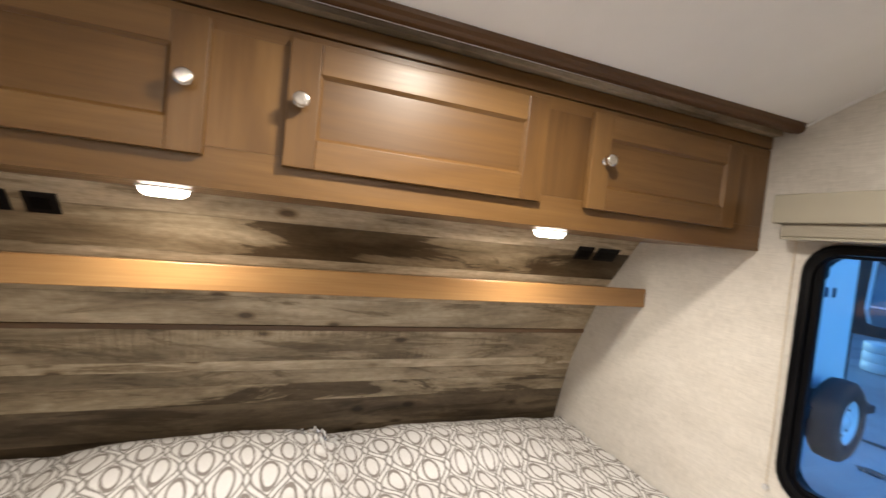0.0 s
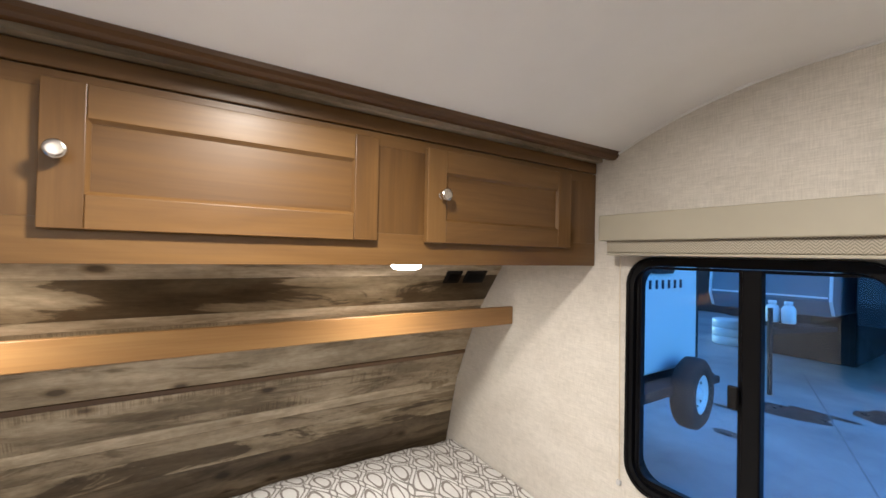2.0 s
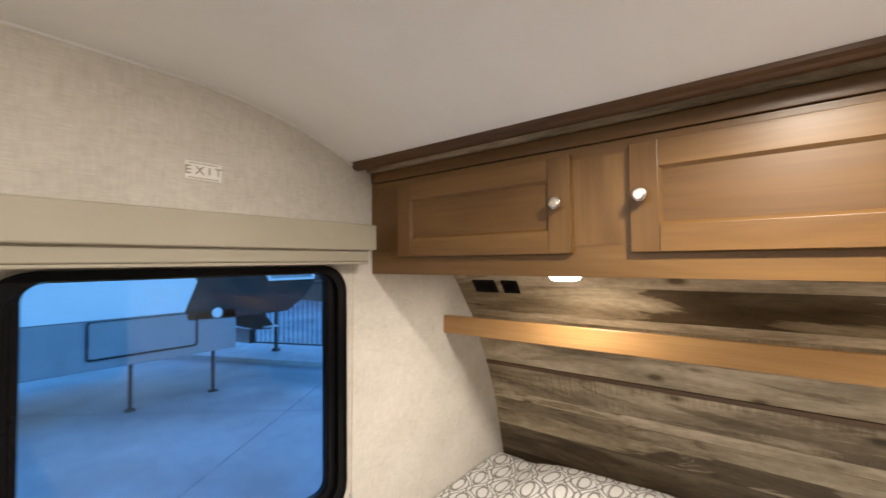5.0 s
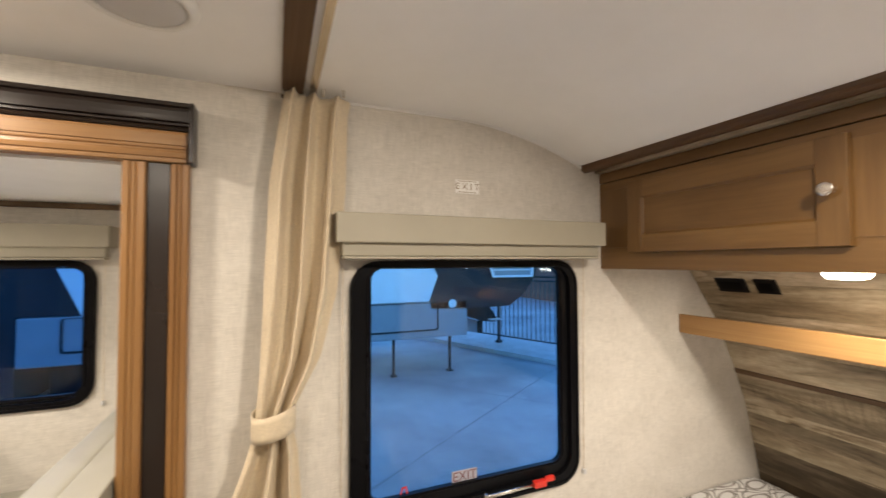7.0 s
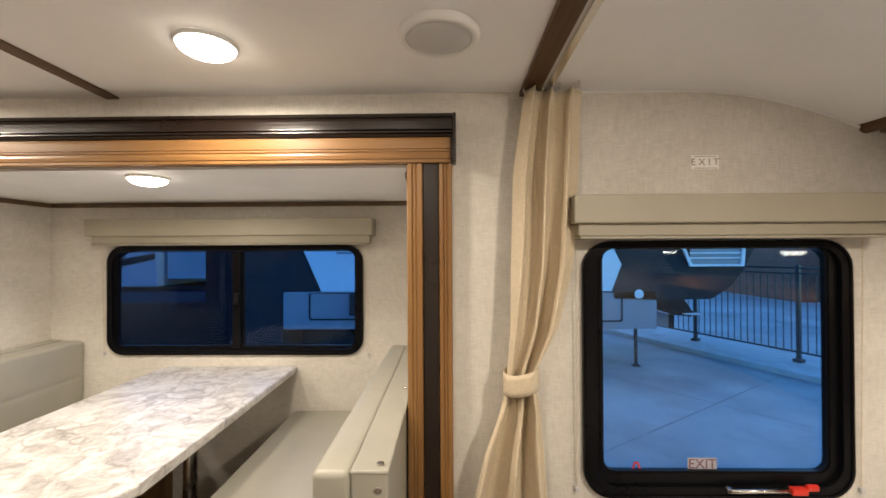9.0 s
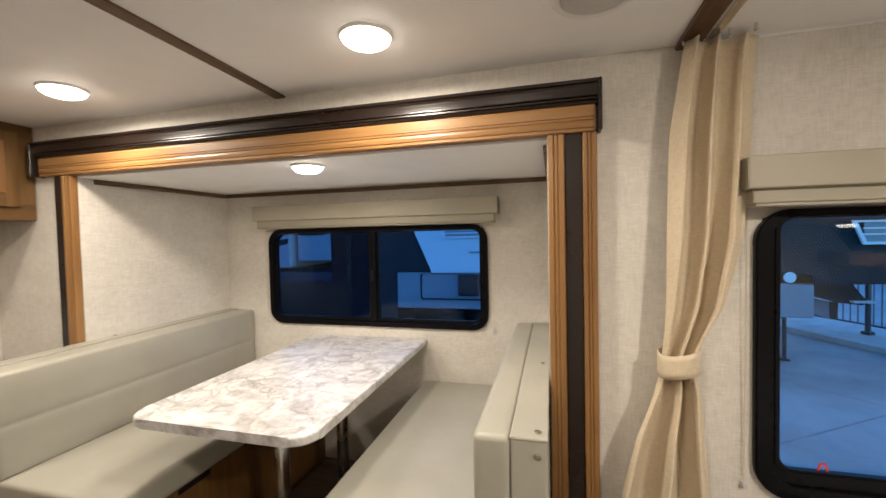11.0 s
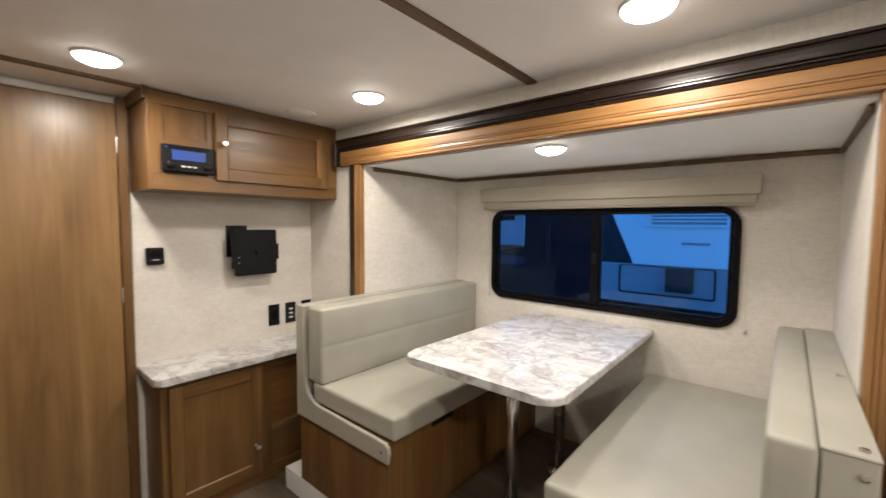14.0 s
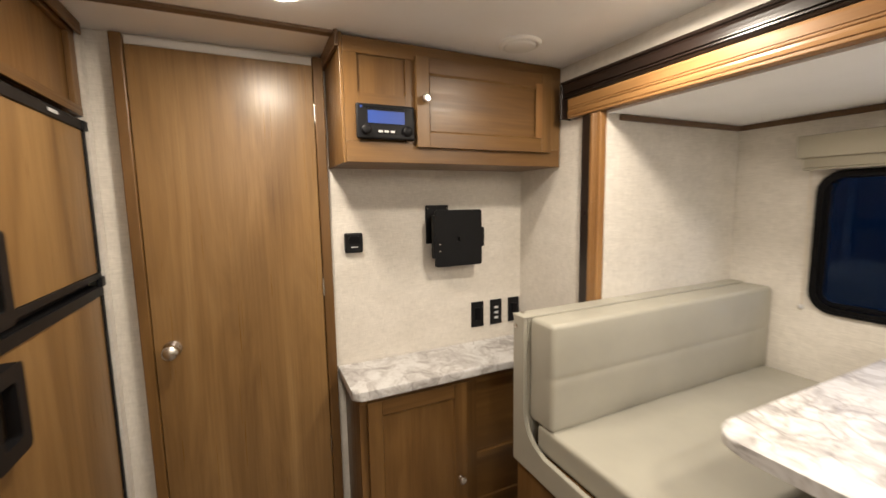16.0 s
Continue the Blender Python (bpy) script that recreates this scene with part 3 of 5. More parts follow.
# ---- windows ----
def window(name, x, side, w, glass_mat, mull, label, latch=None, lip=0.037, e=(0.068, 0.068, 0.066, 0.05), screen=None):
    """A black-framed window with rounded corners in a side wall; side: where the room lies.
    lip: width of the outer frame; e: from the outer edge to the clear glass at y0, y1, z0, z1."""
    y0, y1, z0, z1 = w
    win = thing(name, (x, (y0 + y1) / 2, z0), label, "window", kind="structure")
    k = min(lip, e[3])
    part("window_frame", ring(rounded(y0, y1, z0, z1, 0.085), rounded(y0 + lip - 0.002, y1 - lip + 0.002, z0 + lip - 0.002, z1 - k + 0.002, 0.07), "x", x - side * 0.05, x + side * 0.016), M_FRAME, win)
    part("outer_lip", ring(rounded(y0 + 0.004, y1 - 0.004, z0 + 0.004, z1 - 0.004, 0.082), rounded(y0 + 0.012, y1 - 0.012, z0 + 0.012, z1 - 0.010, 0.075), "x", x + side * 0.0162, x + side * 0.020), M_FRAME, win)
    if e[0] > lip + 0.003:
        part("inner_bead", ring(rounded(y0 + lip, y1 - lip, z0 + lip, z1 - k, 0.068), rounded(y0 + e[0], y1 - e[1], z0 + e[2], z1 - e[3] - 0.002, 0.035), "x", x - side * 0.016, x + side * 0.002), M_FRAME, win)
        part("glazing_seal", ring(rounded(y0 + e[0] - 0.012, y1 - e[1] + 0.012, z0 + e[2] - 0.012, z1 - e[3] + 0.003, 0.042), rounded(y0 + e[0] - 0.006, y1 - e[1] + 0.006, z0 + e[2] - 0.006, z1 - e[3] + 0.001, 0.038), "x", x + side * 0.0022, x + side * 0.006), M_FRAME, win)
    if mull:
        m0, m1 = mull
        part("mullion", box(x - side * 0.018, x + side * 0.012, m0, m1, z0 + lip, z1 - lip, 0.004), M_FRAME, win)
        part("sash_rail", box(x - side * 0.018, x - side * 0.004, m1 + 0.002, m1 + 0.014, z0 + lip + 0.004, z1 - lip - 0.003, 0.003), M_FRAME, win)
        panes = [(y0 + lip - 0.004, m0 + 0.003, -0.006), (m1 - 0.003, y1 - lip + 0.004, -0.012)]
    else:
        panes = [(y0 + lip - 0.004, y1 - lip + 0.004, -0.010)]
    for a, b, d in panes:
        p = part("pane", box(x + side * d, x + side * (d - 0.004), a, b, z0 + lip - 0.004, z1 - k + 0.004), glass_mat, win)
        p.visible_shadow = False
    if screen:
        p = part("insect_screen", box(x - side * 0.022, x - side * 0.020, screen[0], screen[1], z0 + lip, z1 - k), M_SCREEN, win, "fine dark insect screen")
        p.visible_shadow = False
    if latch:
        part("latch", box(x + side * 0.012, x + side * 0.024, latch[0] - 0.012, latch[0] + 0.012, latch[1] - 0.03, latch[1] + 0.03, 0.004), M_BLACK, win)
    return win


window("window_1", L, 1, WIN_L, M_GLASS, None, "black-framed emergency exit window beside the bed", None, 0.037, (0.064, 0.072, 0.078, 0.022))
window("window_2", R, -1, WIN_R, M_GLASS, (0.733, 0.775), "black-framed sliding window beside the bed", (0.790, 1.12), 0.028, (0.046, 0.044, 0.046, 0.034))
window("window_3", SLIDE, 1, WIN_D, M_TINTED, (-1.25, -1.208), "wide black-framed sliding window over the dinette", (-1.226, 1.21), 0.028, (0.045, 0.045, 0.046, 0.030), (-1.88, -1.252))


def valance(x, side, y0, y1, z0, z1, zb, label, shade):
    v = thing("window_valance", (x, (y0 + y1) / 2, z0), label, "valance", "window valances")
    out = x + side * 0.105
    part("face_board", box(out - side * 0.014, out, y0, y1, z0, z1, 0.004), M_VALANCE, v)
    part("end_board", box(x + side * 0.002, out - side * 0.0145, y0, y0 + 0.014, z0, z1, 0.003), M_VALANCE, v)
    part("end_board", box(x + side * 0.002, out - side * 0.0145, y1 - 0.014, y1, z0, z1, 0.003), M_VALANCE, v)
    part("top_board", box(x + side * 0.002, out - side * 0.0145, y0 + 0.0145, y1 - 0.0145, z1 - 0.014, z1 - 0.001), M_VALANCE, v)
    pleat = part("folded_shade", box(x + side * 0.035, out - side * 0.02, y0 + 0.016, y1 - 0.016, zb, z0 + 0.05, 0.004), shade, v, "woven shade folded up under the valance")
    part("bottom_rail", box(x + side * 0.03, out - side * 0.016, y0 + 0.02, y1 - 0.02, zb - 0.008, zb - 0.0005, 0.002), M_VALANCE, pleat)
    return v


valance(L, 1, 0.234, 1.153, 1.526, 1.608, 1.489, "greige padded valance with a folded shade over the exit window", M_VALANCE)
valance(R, -1, 0.40, 1.137, 1.527, 1.608, 1.490, "greige padded valance with a herringbone shade over the window", M_SHADE)
valance(SLIDE, 1, -1.943, -0.506, 1.532, 1.618, 1.494, "greige padded valance with a folded shade over the dinette window", M_VALANCE)


# ---- barn-board cladding of the nose ----
def nose_y(z):
    for (y0, z0), (y1, z1) in zip(NOSE, NOSE[1:]):
        if z0 <= z <= z1:
            return y0 + (y1 - y0) * (z - z0) / (z1 - z0)
    return NOSE[-1][0]


cladding = thing("board_cladding", (0.61, 2.15, 0.4), "weathered grey-brown barn-board wall behind the bed", "wood paneling", kind="structure")
BOARDS = [(0.30, 0.52, "dark"), (0.52, 0.656, "dark"), (0.656, 0.738, "patchy"), (0.738, 0.800, "mid"), (0.800, 0.842, "light"), (0.842, 0.978, "sawn"), (1.0, 1.115, "mid"),
          (1.115, 1.235, "sawn"), (1.235, 1.268, "light"), (1.268, 1.388, "stained"), (1.388, 1.452, "light")]
for z0, z1, tone in BOARDS:
    zs = [z0 + 0.0006 + (z1 - z0 - 0.0012) * i / 3 for i in range(4)]
    back = [(nose_y(z) - 0.001, z) for z in zs]
    front = [(nose_y(z) - 0.0085 + (0.001 if i in (0, 3) else 0), z - 0.003) for i, z in enumerate(zs)]
    part("board", prism(front + back[::-1], "x", L + 0.001, R - 0.001), M_PLANK[tone], cladding)
part("batten", prism([(nose_y(0.98) - 0.001, 0.98), (nose_y(0.98) - 0.012, 0.977), (nose_y(0.998) - 0.012, 0.995), (nose_y(0.998) - 0.001, 0.998)], "x", L + 0.001, R - 0.001), M_STRIP, cladding, "thin brown batten")


# ---- cabinet doors and knobs ----
def knob_mesh(at, direction, r=0.0155, depth=0.028):
    m = Matrix.Translation(at) @ Vector(direction).to_track_quat("Z", "Y").to_matrix().to_4x4()
    return lathe([(r * 0.66, 0), (r * 0.66, 0.002), (r * 0.40, 0.004), (r * 0.38, depth * 0.38), (r * 0.86, depth * 0.46), (r * 0.96, depth * 0.52), (r, depth * 0.90), (r * 0.93, depth), (r * 0.6, depth * 1.01), (0, depth * 1.0)], m, 18)


def shaker_door(parent, x0, x1, z0, z1, y, out, stile=0.055, rail=0.06, knob=None, swap=False):
    """A framed cabinet door lying in a plane of constant y; out: the way it faces."""
    t = 0.019
    yf = y + out * t
    door = part("door", box(x0 + stile - 0.004, x1 - stile + 0.004, y + out * 0.002, y + out * 0.010, z0 + rail - 0.004, z1 - rail + 0.004), M_CAB["x" if not swap else "z"], parent)
    for a, b in ((x0, x0 + stile), (x1 - stile, x1)):
        part("stile", box(a, b, y + out * 0.001, yf, z0, z1, 0.0016), M_CAB["z"], door)
    for a, b in ((z0, z0 + rail), (z1 - rail, z1)):
        part("rail", box(x0 + stile + 0.0004, x1 - stile - 0.0004, y + out * 0.001, yf - out * 0.0008, a, b, 0.0016), M_CAB["x"], door)
    # small inner bead
    w, h = (x0 + stile, x1 - stile), (z0 + rail, z1 - rail)
    for a, b, c, d in ((w[0], w[1], h[0], h[0] + 0.006), (w[0], w[1], h[1] - 0.006, h[1])):
        part("bead", prism([(y + out * 0.010, c), (y + out * (0.0165 if c == h[0] else 0.011), c), (y + out * (0.011 if c == h[0] else 0.0165), d), (y + out * 0.010, d)], "x", a, b), M_CAB["x"], door)
    for a, side in ((w[0], 1), (w[1], -1)):
        part("bead", prism([(a, y + out * 0.010), (a, y + out * 0.0165), (a + side * 0.006, y + out * 0.011), (a + side * 0.006, y + out * 0.010)], "z", h[0], h[1]), M_CAB["z"], door)
    if knob:
        part("knob", knob_mesh((knob[0], yf, knob[1]), (0, out, 0)), M_CHROME, door, "brushed nickel knob", smooth=True)
    return door


# ---- overhead cabinet above the bed ----
FACE = 1.225
cabinet = thing("overhead_cabinet", (0.61, FACE, 1.445), "stained maple overhead cabinet with three doors above the bed", "cabinet")
part("body", box(L + 0.003, R - 0.003, FACE + 0.001, 1.690, 1.447, 1.459), M_CAB["x"], cabinet)
part("bottom_rail", box(L + 0.002, R - 0.002, FACE, FACE + 0.018, 1.445, 1.522, 0.0006), M_CAB["x"], cabinet)
part("top_rail", box(L + 0.002, R - 0.002, FACE, FACE + 0.018, 1.7335, 1.764), M_CAB["x"], cabinet)
part("top_trim", box(L + 0.002, R - 0.002, FACE - 0.003, FACE + 0.018, 1.767, 1.803, 0.002), M_CAB["x"], cabinet)
for a, b in ((L + 0.002, -0.365), (0.180, 0.356), (0.900, 1.078), (1.58, R - 0.002)):
    part("stile", box(a, b, FACE + 0.0002, FACE + 0.018, 1.5222, 1.7333), M_CAB["z"], cabinet)
part("backing", box(-0.364, 1.579, FACE + 0.012, FACE + 0.02, 1.5225, 1.733), M_CAB["x"], cabinet)
for x0, x1, kx in ((-0.389, 0.200, 0.170), (0.336, 0.920, 0.361), (1.056, 1.602, 1.099)):
    shaker_door(cabinet, x0, x1, 1.503, 1.746, FACE, -1, stile=0.058, rail=0.058, knob=(kx, 1.627))
solo("filler_board", box(L + 0.002, R - 0.002, 1.1985, 1.242, 1.8045, 1.86), M_PLANK["mid"], "weathered grey board strip under the crown moulding", "trim", kind="structure")
solo("trim_crown", prism([(1.137, 1.84), (1.137, 1.816), (1.141, 1.809), (1.150, 1.804), (1.160, 1.803), (1.166, 1.807), (1.172, 1.806), (1.182, 1.814), (1.190, 1.826), (1.20, 1.84)], "x", L + 0.001, R - 0.001), M_CROWN, "dark brown crown moulding over the bed cabinet", "trim", kind="structure")

# ---- shelf along the nose ----
shelf = thing("wall_shelf", (0.61, 1.65, 1.18), "honey-coloured wooden shelf across the headboard wall", "shelf")
part("fascia", box(L + 0.002, R - 0.002, 1.635, 1.653, 1.178, 1.254, 0.003), M_SHELF, shelf)
part("shelf_board", prism([(1.6535, 1.190), (nose_y(1.190) - 0.010, 1.190), (nose_y(1.204) - 0.010, 1.204), (1.6535, 1.204)], "x", L + 0.003, R - 0.003), M_SHELF, shelf)


# ---- reading lights under the cabinet ----
def dome_light(name, x, y, z, r, h, label, group, bezel=0.012, lean=0.0):
    ob = thing(name, (x, y, z), label, "light", group)
    m = pose(x, y, z, 180 - lean)
    part("bezel", lathe([(r + bezel, 0), (r + bezel, 0.004), (r + bezel * 0.5, 0.009), (r, 0.009), (r, 0)], m, 32), M_WHITE, ob, smooth=True)
    part("diffuser", lathe([(r - 0.0005, 0.002)] + [(r * math.cos(a), 0.008 + h * math.sin(a)) for a in [math.pi / 2 * i / 8 for i in range(8)]] + [(0, 0.008 + h)], m, 32), M_LENS, ob, smooth=True)
    return ob


for x in (0.083, 1.135):
    light = thing("reading_light", (x, 1.465, 1.446), "round lit LED puck light under the bed cabinet", "light", "reading lights")
    part("bezel", lathe([(0.056, 0), (0.056, 0.003), (0.050, 0.005), (0.050, 0)], pose(x, 1.465, 1.4465, 180), 32), M_WHITE, light, smooth=True)
    part("diffuser", lathe([(0.0495, 0.001), (0.0495, 0.006), (0.047, 0.014), (0.041, 0.021), (0.030, 0.024), (0, 0.0245)], pose(x, 1.465, 1.4465, 180), 32), M_LENS, light, smooth=True)
    downlight_lamp(x, 1.465, 1.4195, BED_WATTS, 0.08)


# ---- black outlets in the barn boards ----
def outlet_plate(x0, x1, z0, z1, label):
    y0, y1 = nose_y(z0) - 0.0098, nose_y(z1) - 0.0098
    ob = thing("wall_outlet", ((x0 + x1) / 2, (y0 + y1) / 2, z0), label, "outlet", "outlets above the bed")
    n = Vector((0, -(z1 - z0), -(y0 - y1))).normalized() * 0.006
    pts = [(y0, z0), (y1, z1), (y1 + n.y, z1 + n.z), (y0 + n.y, z0 + n.z)]
    part("plate", prism(pts, "x", x0, x1), M_BLACK, ob)
    c = [(y0 + (y1 - y0) * f + n.y * g, z0 + (z1 - z0) * f + n.z * g) for f, g in ((0.22, 1.0), (0.78, 1.0), (0.78, 1.35), (0.22, 1.35))]
    part("socket_face", prism(c, "x", x0 + 0.014, x1 - 0.014), M_FRAME, ob)


for x0, x1 in ((-0.443, -0.332), (-0.300, -0.227), (1.470, 1.547), (1.572, 1.680)):
    outlet_plate(x0, x1, 1.354, 1.406, "black outlet plate on the barn boards")


# ---- the bed ----
bed = thing("bed", (0.61, 1.38, 0), "wide bed platform filling the nose of the trailer", "bed")
part("base_box", box(L + 0.004, R - 0.004, 0.66, 2.14, 0.0, 0.30, 0.004), M_CAB["x"], bed)
part("mattress", box(L + 0.010, R - 0.010, 0.64, 2.10, 0.302, 0.485, 0.035, 3), M_WHITE, bed)


def bed_height(x, y):
    """The draped bedding: soft swells, two pillows at the head and a gathered seam between them."""
    z = 0.507 + 0.012 * noise.noise((x * 2.2, y * 2.2, 0)) + 0.006 * noise.noise((x * 7, y * 7, 3)) + 0.003 * noise.noise((x * 19, y * 15, 5))
    for cx, w, h in ((0.12, 0.46, 0.072), (1.12, 0.52, 0.044)):
        fx = max(0.0, 1 - abs((x - cx) / w) ** 3.0)
        fy = max(0.0, 1 - abs((y - 1.93) / 0.22) ** 2.4)
        z += h * fx * fy
    seam = math.exp(-((x - 0.545) / 0.05) ** 2) * max(0.0, min(1.0, (y - 1.55) / 0.3))
    z += seam * (0.012 * math.sin(58 * x + 11 * y) + 0.010 * math.sin(90 * y + 30 * x))
    z += 0.018 * seam * math.exp(-((y - 2.04) / 0.05) ** 2)
    return z


def bedspread():
    bm = bmesh.new()
    uv = bm.loops.layers.uv.new("UVMap")
    x0, x1, y0, y1 = L + 0.006, R - 0.006, 0.615, 2.118
    nx, ny = 150, 110
    rows = []
    for j in range(ny + 1):
        y = y0 + (y1 - y0) * j / ny
        row = []
        for i in range(nx + 1):
            x = x0 + (x1 - x0) * i / nx
            z = bed_height(x, y)
            edge = max(0.0, (y - 2.06) / 0.058)
            z -= 0.022 * edge ** 2.2
            row.append(bm.verts.new((x, y, z)))
        rows.append(row)
    for j in range(ny):
        for i in range(nx):
            f = bm.faces.new((rows[j][i], rows[j][i + 1], rows[j + 1][i + 1], rows[j + 1][i]))
            for lo in f.loops:
                c = lo.vert.co
                warp = 0.030 * noise.noise((c.x * 3.5, c.y * 3.5, 9)) + 0.010 * noise.noise((c.x * 11, c.y * 11, 2))
                lo[uv].uv = (c.x * 0.96 + c.y * 0.10 + warp, c.y - c.x * 0.10 + c.z * 0.4 + warp)
    # foot side hangs down
    hang = []
    for k, (dy, z) in enumerate(((-0.012, 0.47), (-0.018, 0.33), (-0.012, 0.20))):
        hang.append([bm.verts.new((v.co.x, y0 + dy + 0.006 * math.sin(v.co.x * 26 + k), z)) for v in rows[0]])
    for a, b in zip([rows[0]] + hang, hang):
        for i in range(nx):
            f = bm.faces.new((a[i], a[i + 1], b[i + 1], b[i]))
            for lo in f.loops:
                lo[uv].uv = (lo.vert.co.x, lo.vert.co.z)
    return solo("bedspread", bm, M_BED, "white bedspread printed with grey-brown ogee bands on the bed", "bedding", smooth=True)


bedspread()


def frill():
    """A gathered frill of the bedding that stands up by the headboard."""
    bm = bmesh.new()
    uv = bm.loops.layers.uv.new("UVMap")
    n = 60
    rows = []
    for k, h in enumerate((0.0, 0.018, 0.034, 0.044)):
        rows.append([])
        for i in range(n + 1):
            s = i / n
            x = 0.455 + 0.20 * s
            fold = math.sin(s * 46) * (0.006 + 0.010 * k / 3)
            y = 2.055 - 0.03 * math.sin(math.pi * s) + fold - 0.006 * k
            z = bed_height(x, min(y, 2.05)) - 0.008 + h * (0.45 + 0.55 * math.sin(math.pi * s)) * (0.8 + 0.2 * math.sin(31 * s))
            rows[-1].append(bm.verts.new((x, y, z)))
    for a, b in zip(rows, rows[1:]):
        for i in range(n):
            f = bm.faces.new((a[i], a[i + 1], b[i + 1], b[i]))
            for lo in f.loops:
                lo[uv].uv = (lo.vert.co.x * 2, lo.vert.co.z * 2)
    ob = solo("pillow_frill", bm, M_BED, "gathered white printed frill standing up at the headboard", "bedding", smooth=True)
    mod = ob.modifiers.new("thick", "SOLIDIFY")
    mod.thickness = 0.003


frill()


# ---- tied-back curtain ----
def curtain():
    ob = thing("curtain", (L + 0.08, 0.1, 0.05), "beige curtain tied back beside the bed window", "curtain")
    keys = [(1.925, 0.100, 0.278, 0.026), (1.88, 0.092, 0.270, 0.028), (1.68, 0.064, 0.264, 0.034), (1.40, 0.052, 0.240, 0.036), (1.22, 0.046, 0.198, 0.034), (1.12, 0.044, 0.148, 0.028), (1.075, 0.042, 0.126, 0.024),
            (1.05, 0.040, 0.128, 0.024), (0.98, 0.018, 0.142, 0.034), (0.86, -0.028, 0.152, 0.042), (0.70, -0.068, 0.165, 0.048), (0.40, -0.085, 0.18, 0.048), (0.06, -0.09, 0.19, 0.048)]
    ks = np.array(keys)
    bm = bmesh.new()
    n, rows = 130, []
    zs = list(np.linspace(1.925, 0.06, 90))
    for z in zs:
        y0, y1, amp = (np.interp(z, ks[::-1, 0], ks[::-1, c]) for c in (1, 2, 3))
        row = []
        pinch = math.exp(-((z - 1.065) / 0.09) ** 2)
        for i in range(n + 1):
            s = i / n
            sway = 0.25 * math.sin(z * 3.1 + s * 2.0)
            ph = math.tau * 2.7 * (s + 0.05 * math.sin(z * 2.4 + 5 * s)) + sway
            x = L + 0.068 + amp * (0.8 * math.sin(ph) + 0.10 * math.sin(2.6 * ph + z * 1.5) + 0.55 * noise.noise((s * 4.2, z * 1.8, 4))) - 0.006 * pinch
            y = y0 + (y1 - y0) * s + 0.007 * math.cos(ph) * (1 - pinch)
            row.append(bm.verts.new((x, y, z)))
        rows.append(row)
    for a, b in zip(rows, rows[1:]):
        for i in range(n):
            bm.faces.new((a[i], a[i + 1], b[i + 1], b[i]))
    drape = part("drape", bm, M_CURTAIN, ob, smooth=True)
    mod = drape.modifiers.new("thick", "SOLIDIFY")
    mod.thickness = 0.002
    band = bmesh.new()
    out = []
    for k in range(5):
        z = 1.036 + 0.062 * k / 4
        out.append([band.verts.new((L + 0.068 + (0.052 + 0.003 * math.sin(a * 3)) * math.cos(a), 0.084 + 0.053 * math.sin(a), z + 0.004 * math.sin(a * 2) + 0.006 * math.sin(a))) for a in [math.tau * i / 36 for i in range(36)]])
    for a, b in zip(out, out[1:]):
        for i in range(36):
            j = (i + 1) % 36
            band.faces.new((a[i], a[j], b[j], b[i]))
    tie = part("tieback", band, M_CURTAIN, ob, "beige fabric band round the curtain", smooth=True)
    mod = tie.modifiers.new("thick", "SOLIDIFY")
    mod.thickness = 0.004
    for i in range(4):
        y = 0.10 + 0.05 * i
        part("glider", tube((L + 0.06 + 0.012 * i, y, 1.918), (L + 0.06 + 0.012 * i, y, 1.937), 0.004, 8), M_CHROME, ob, "small metal curtain hook")
    return ob


curtain()


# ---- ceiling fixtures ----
# the last entry is an added fill light, built like the real fixtures
for x, y, share in DOWNLIGHTS_AND_FILL:
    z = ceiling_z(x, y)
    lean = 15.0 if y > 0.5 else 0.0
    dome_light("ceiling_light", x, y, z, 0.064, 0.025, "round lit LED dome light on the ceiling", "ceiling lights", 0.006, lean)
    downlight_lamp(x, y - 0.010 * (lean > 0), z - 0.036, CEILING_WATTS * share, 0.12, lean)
dome_light("ceiling_light", -0.650, -1.165, SZ1, 0.058, 0.025, "round lit LED dome light in the slide-out ceiling", "ceiling lights", 0.006)
downlight_lamp(-0.650, -1.165, SZ1 - 0.035, SLIDE_WATTS)

zc = ceiling_z(-0.202, -0.147)
speaker = thing("ceiling_speaker", (-0.202, -0.147, zc), "round white speaker flush in the ceiling", "speaker")
m = pose(-0.202, -0.147, zc, 180)
part("ring", lathe([(0.096, -0.004), (0.096, 0.006), (0.090, 0.013), (0.078, 0.015), (0.076, 0.011), (0.076, -0.004)], m, 40), M_WHITE, speaker, smooth=True)
part("grille", lathe([(0.0755, 0.0), (0.0755, 0.010), (0.070, 0.014), (0.04, 0.016), (0, 0.0165)], m, 40), M_GREYPL, speaker, "pale grey grille", smooth=True)
zc = ceiling_z(-0.215, -2.325)
vent = thing("ceiling_vent", (-0.215, -2.325, zc), "round white ceiling vent near the rear cabinet", "vent")
m = pose(-0.215, -2.325, zc, 180)
part("rim", lathe([(0.075, -0.004), (0.075, 0.005), (0.066, 0.012), (0.058, 0.010), (0.058, -0.004)], m, 32), M_WHITE, vent, smooth=True)
part("disc", lathe([(0.056, 0.0), (0.056, 0.012), (0.048, 0.016), (0, 0.017)], m, 32), M_WHITE, vent, smooth=True)


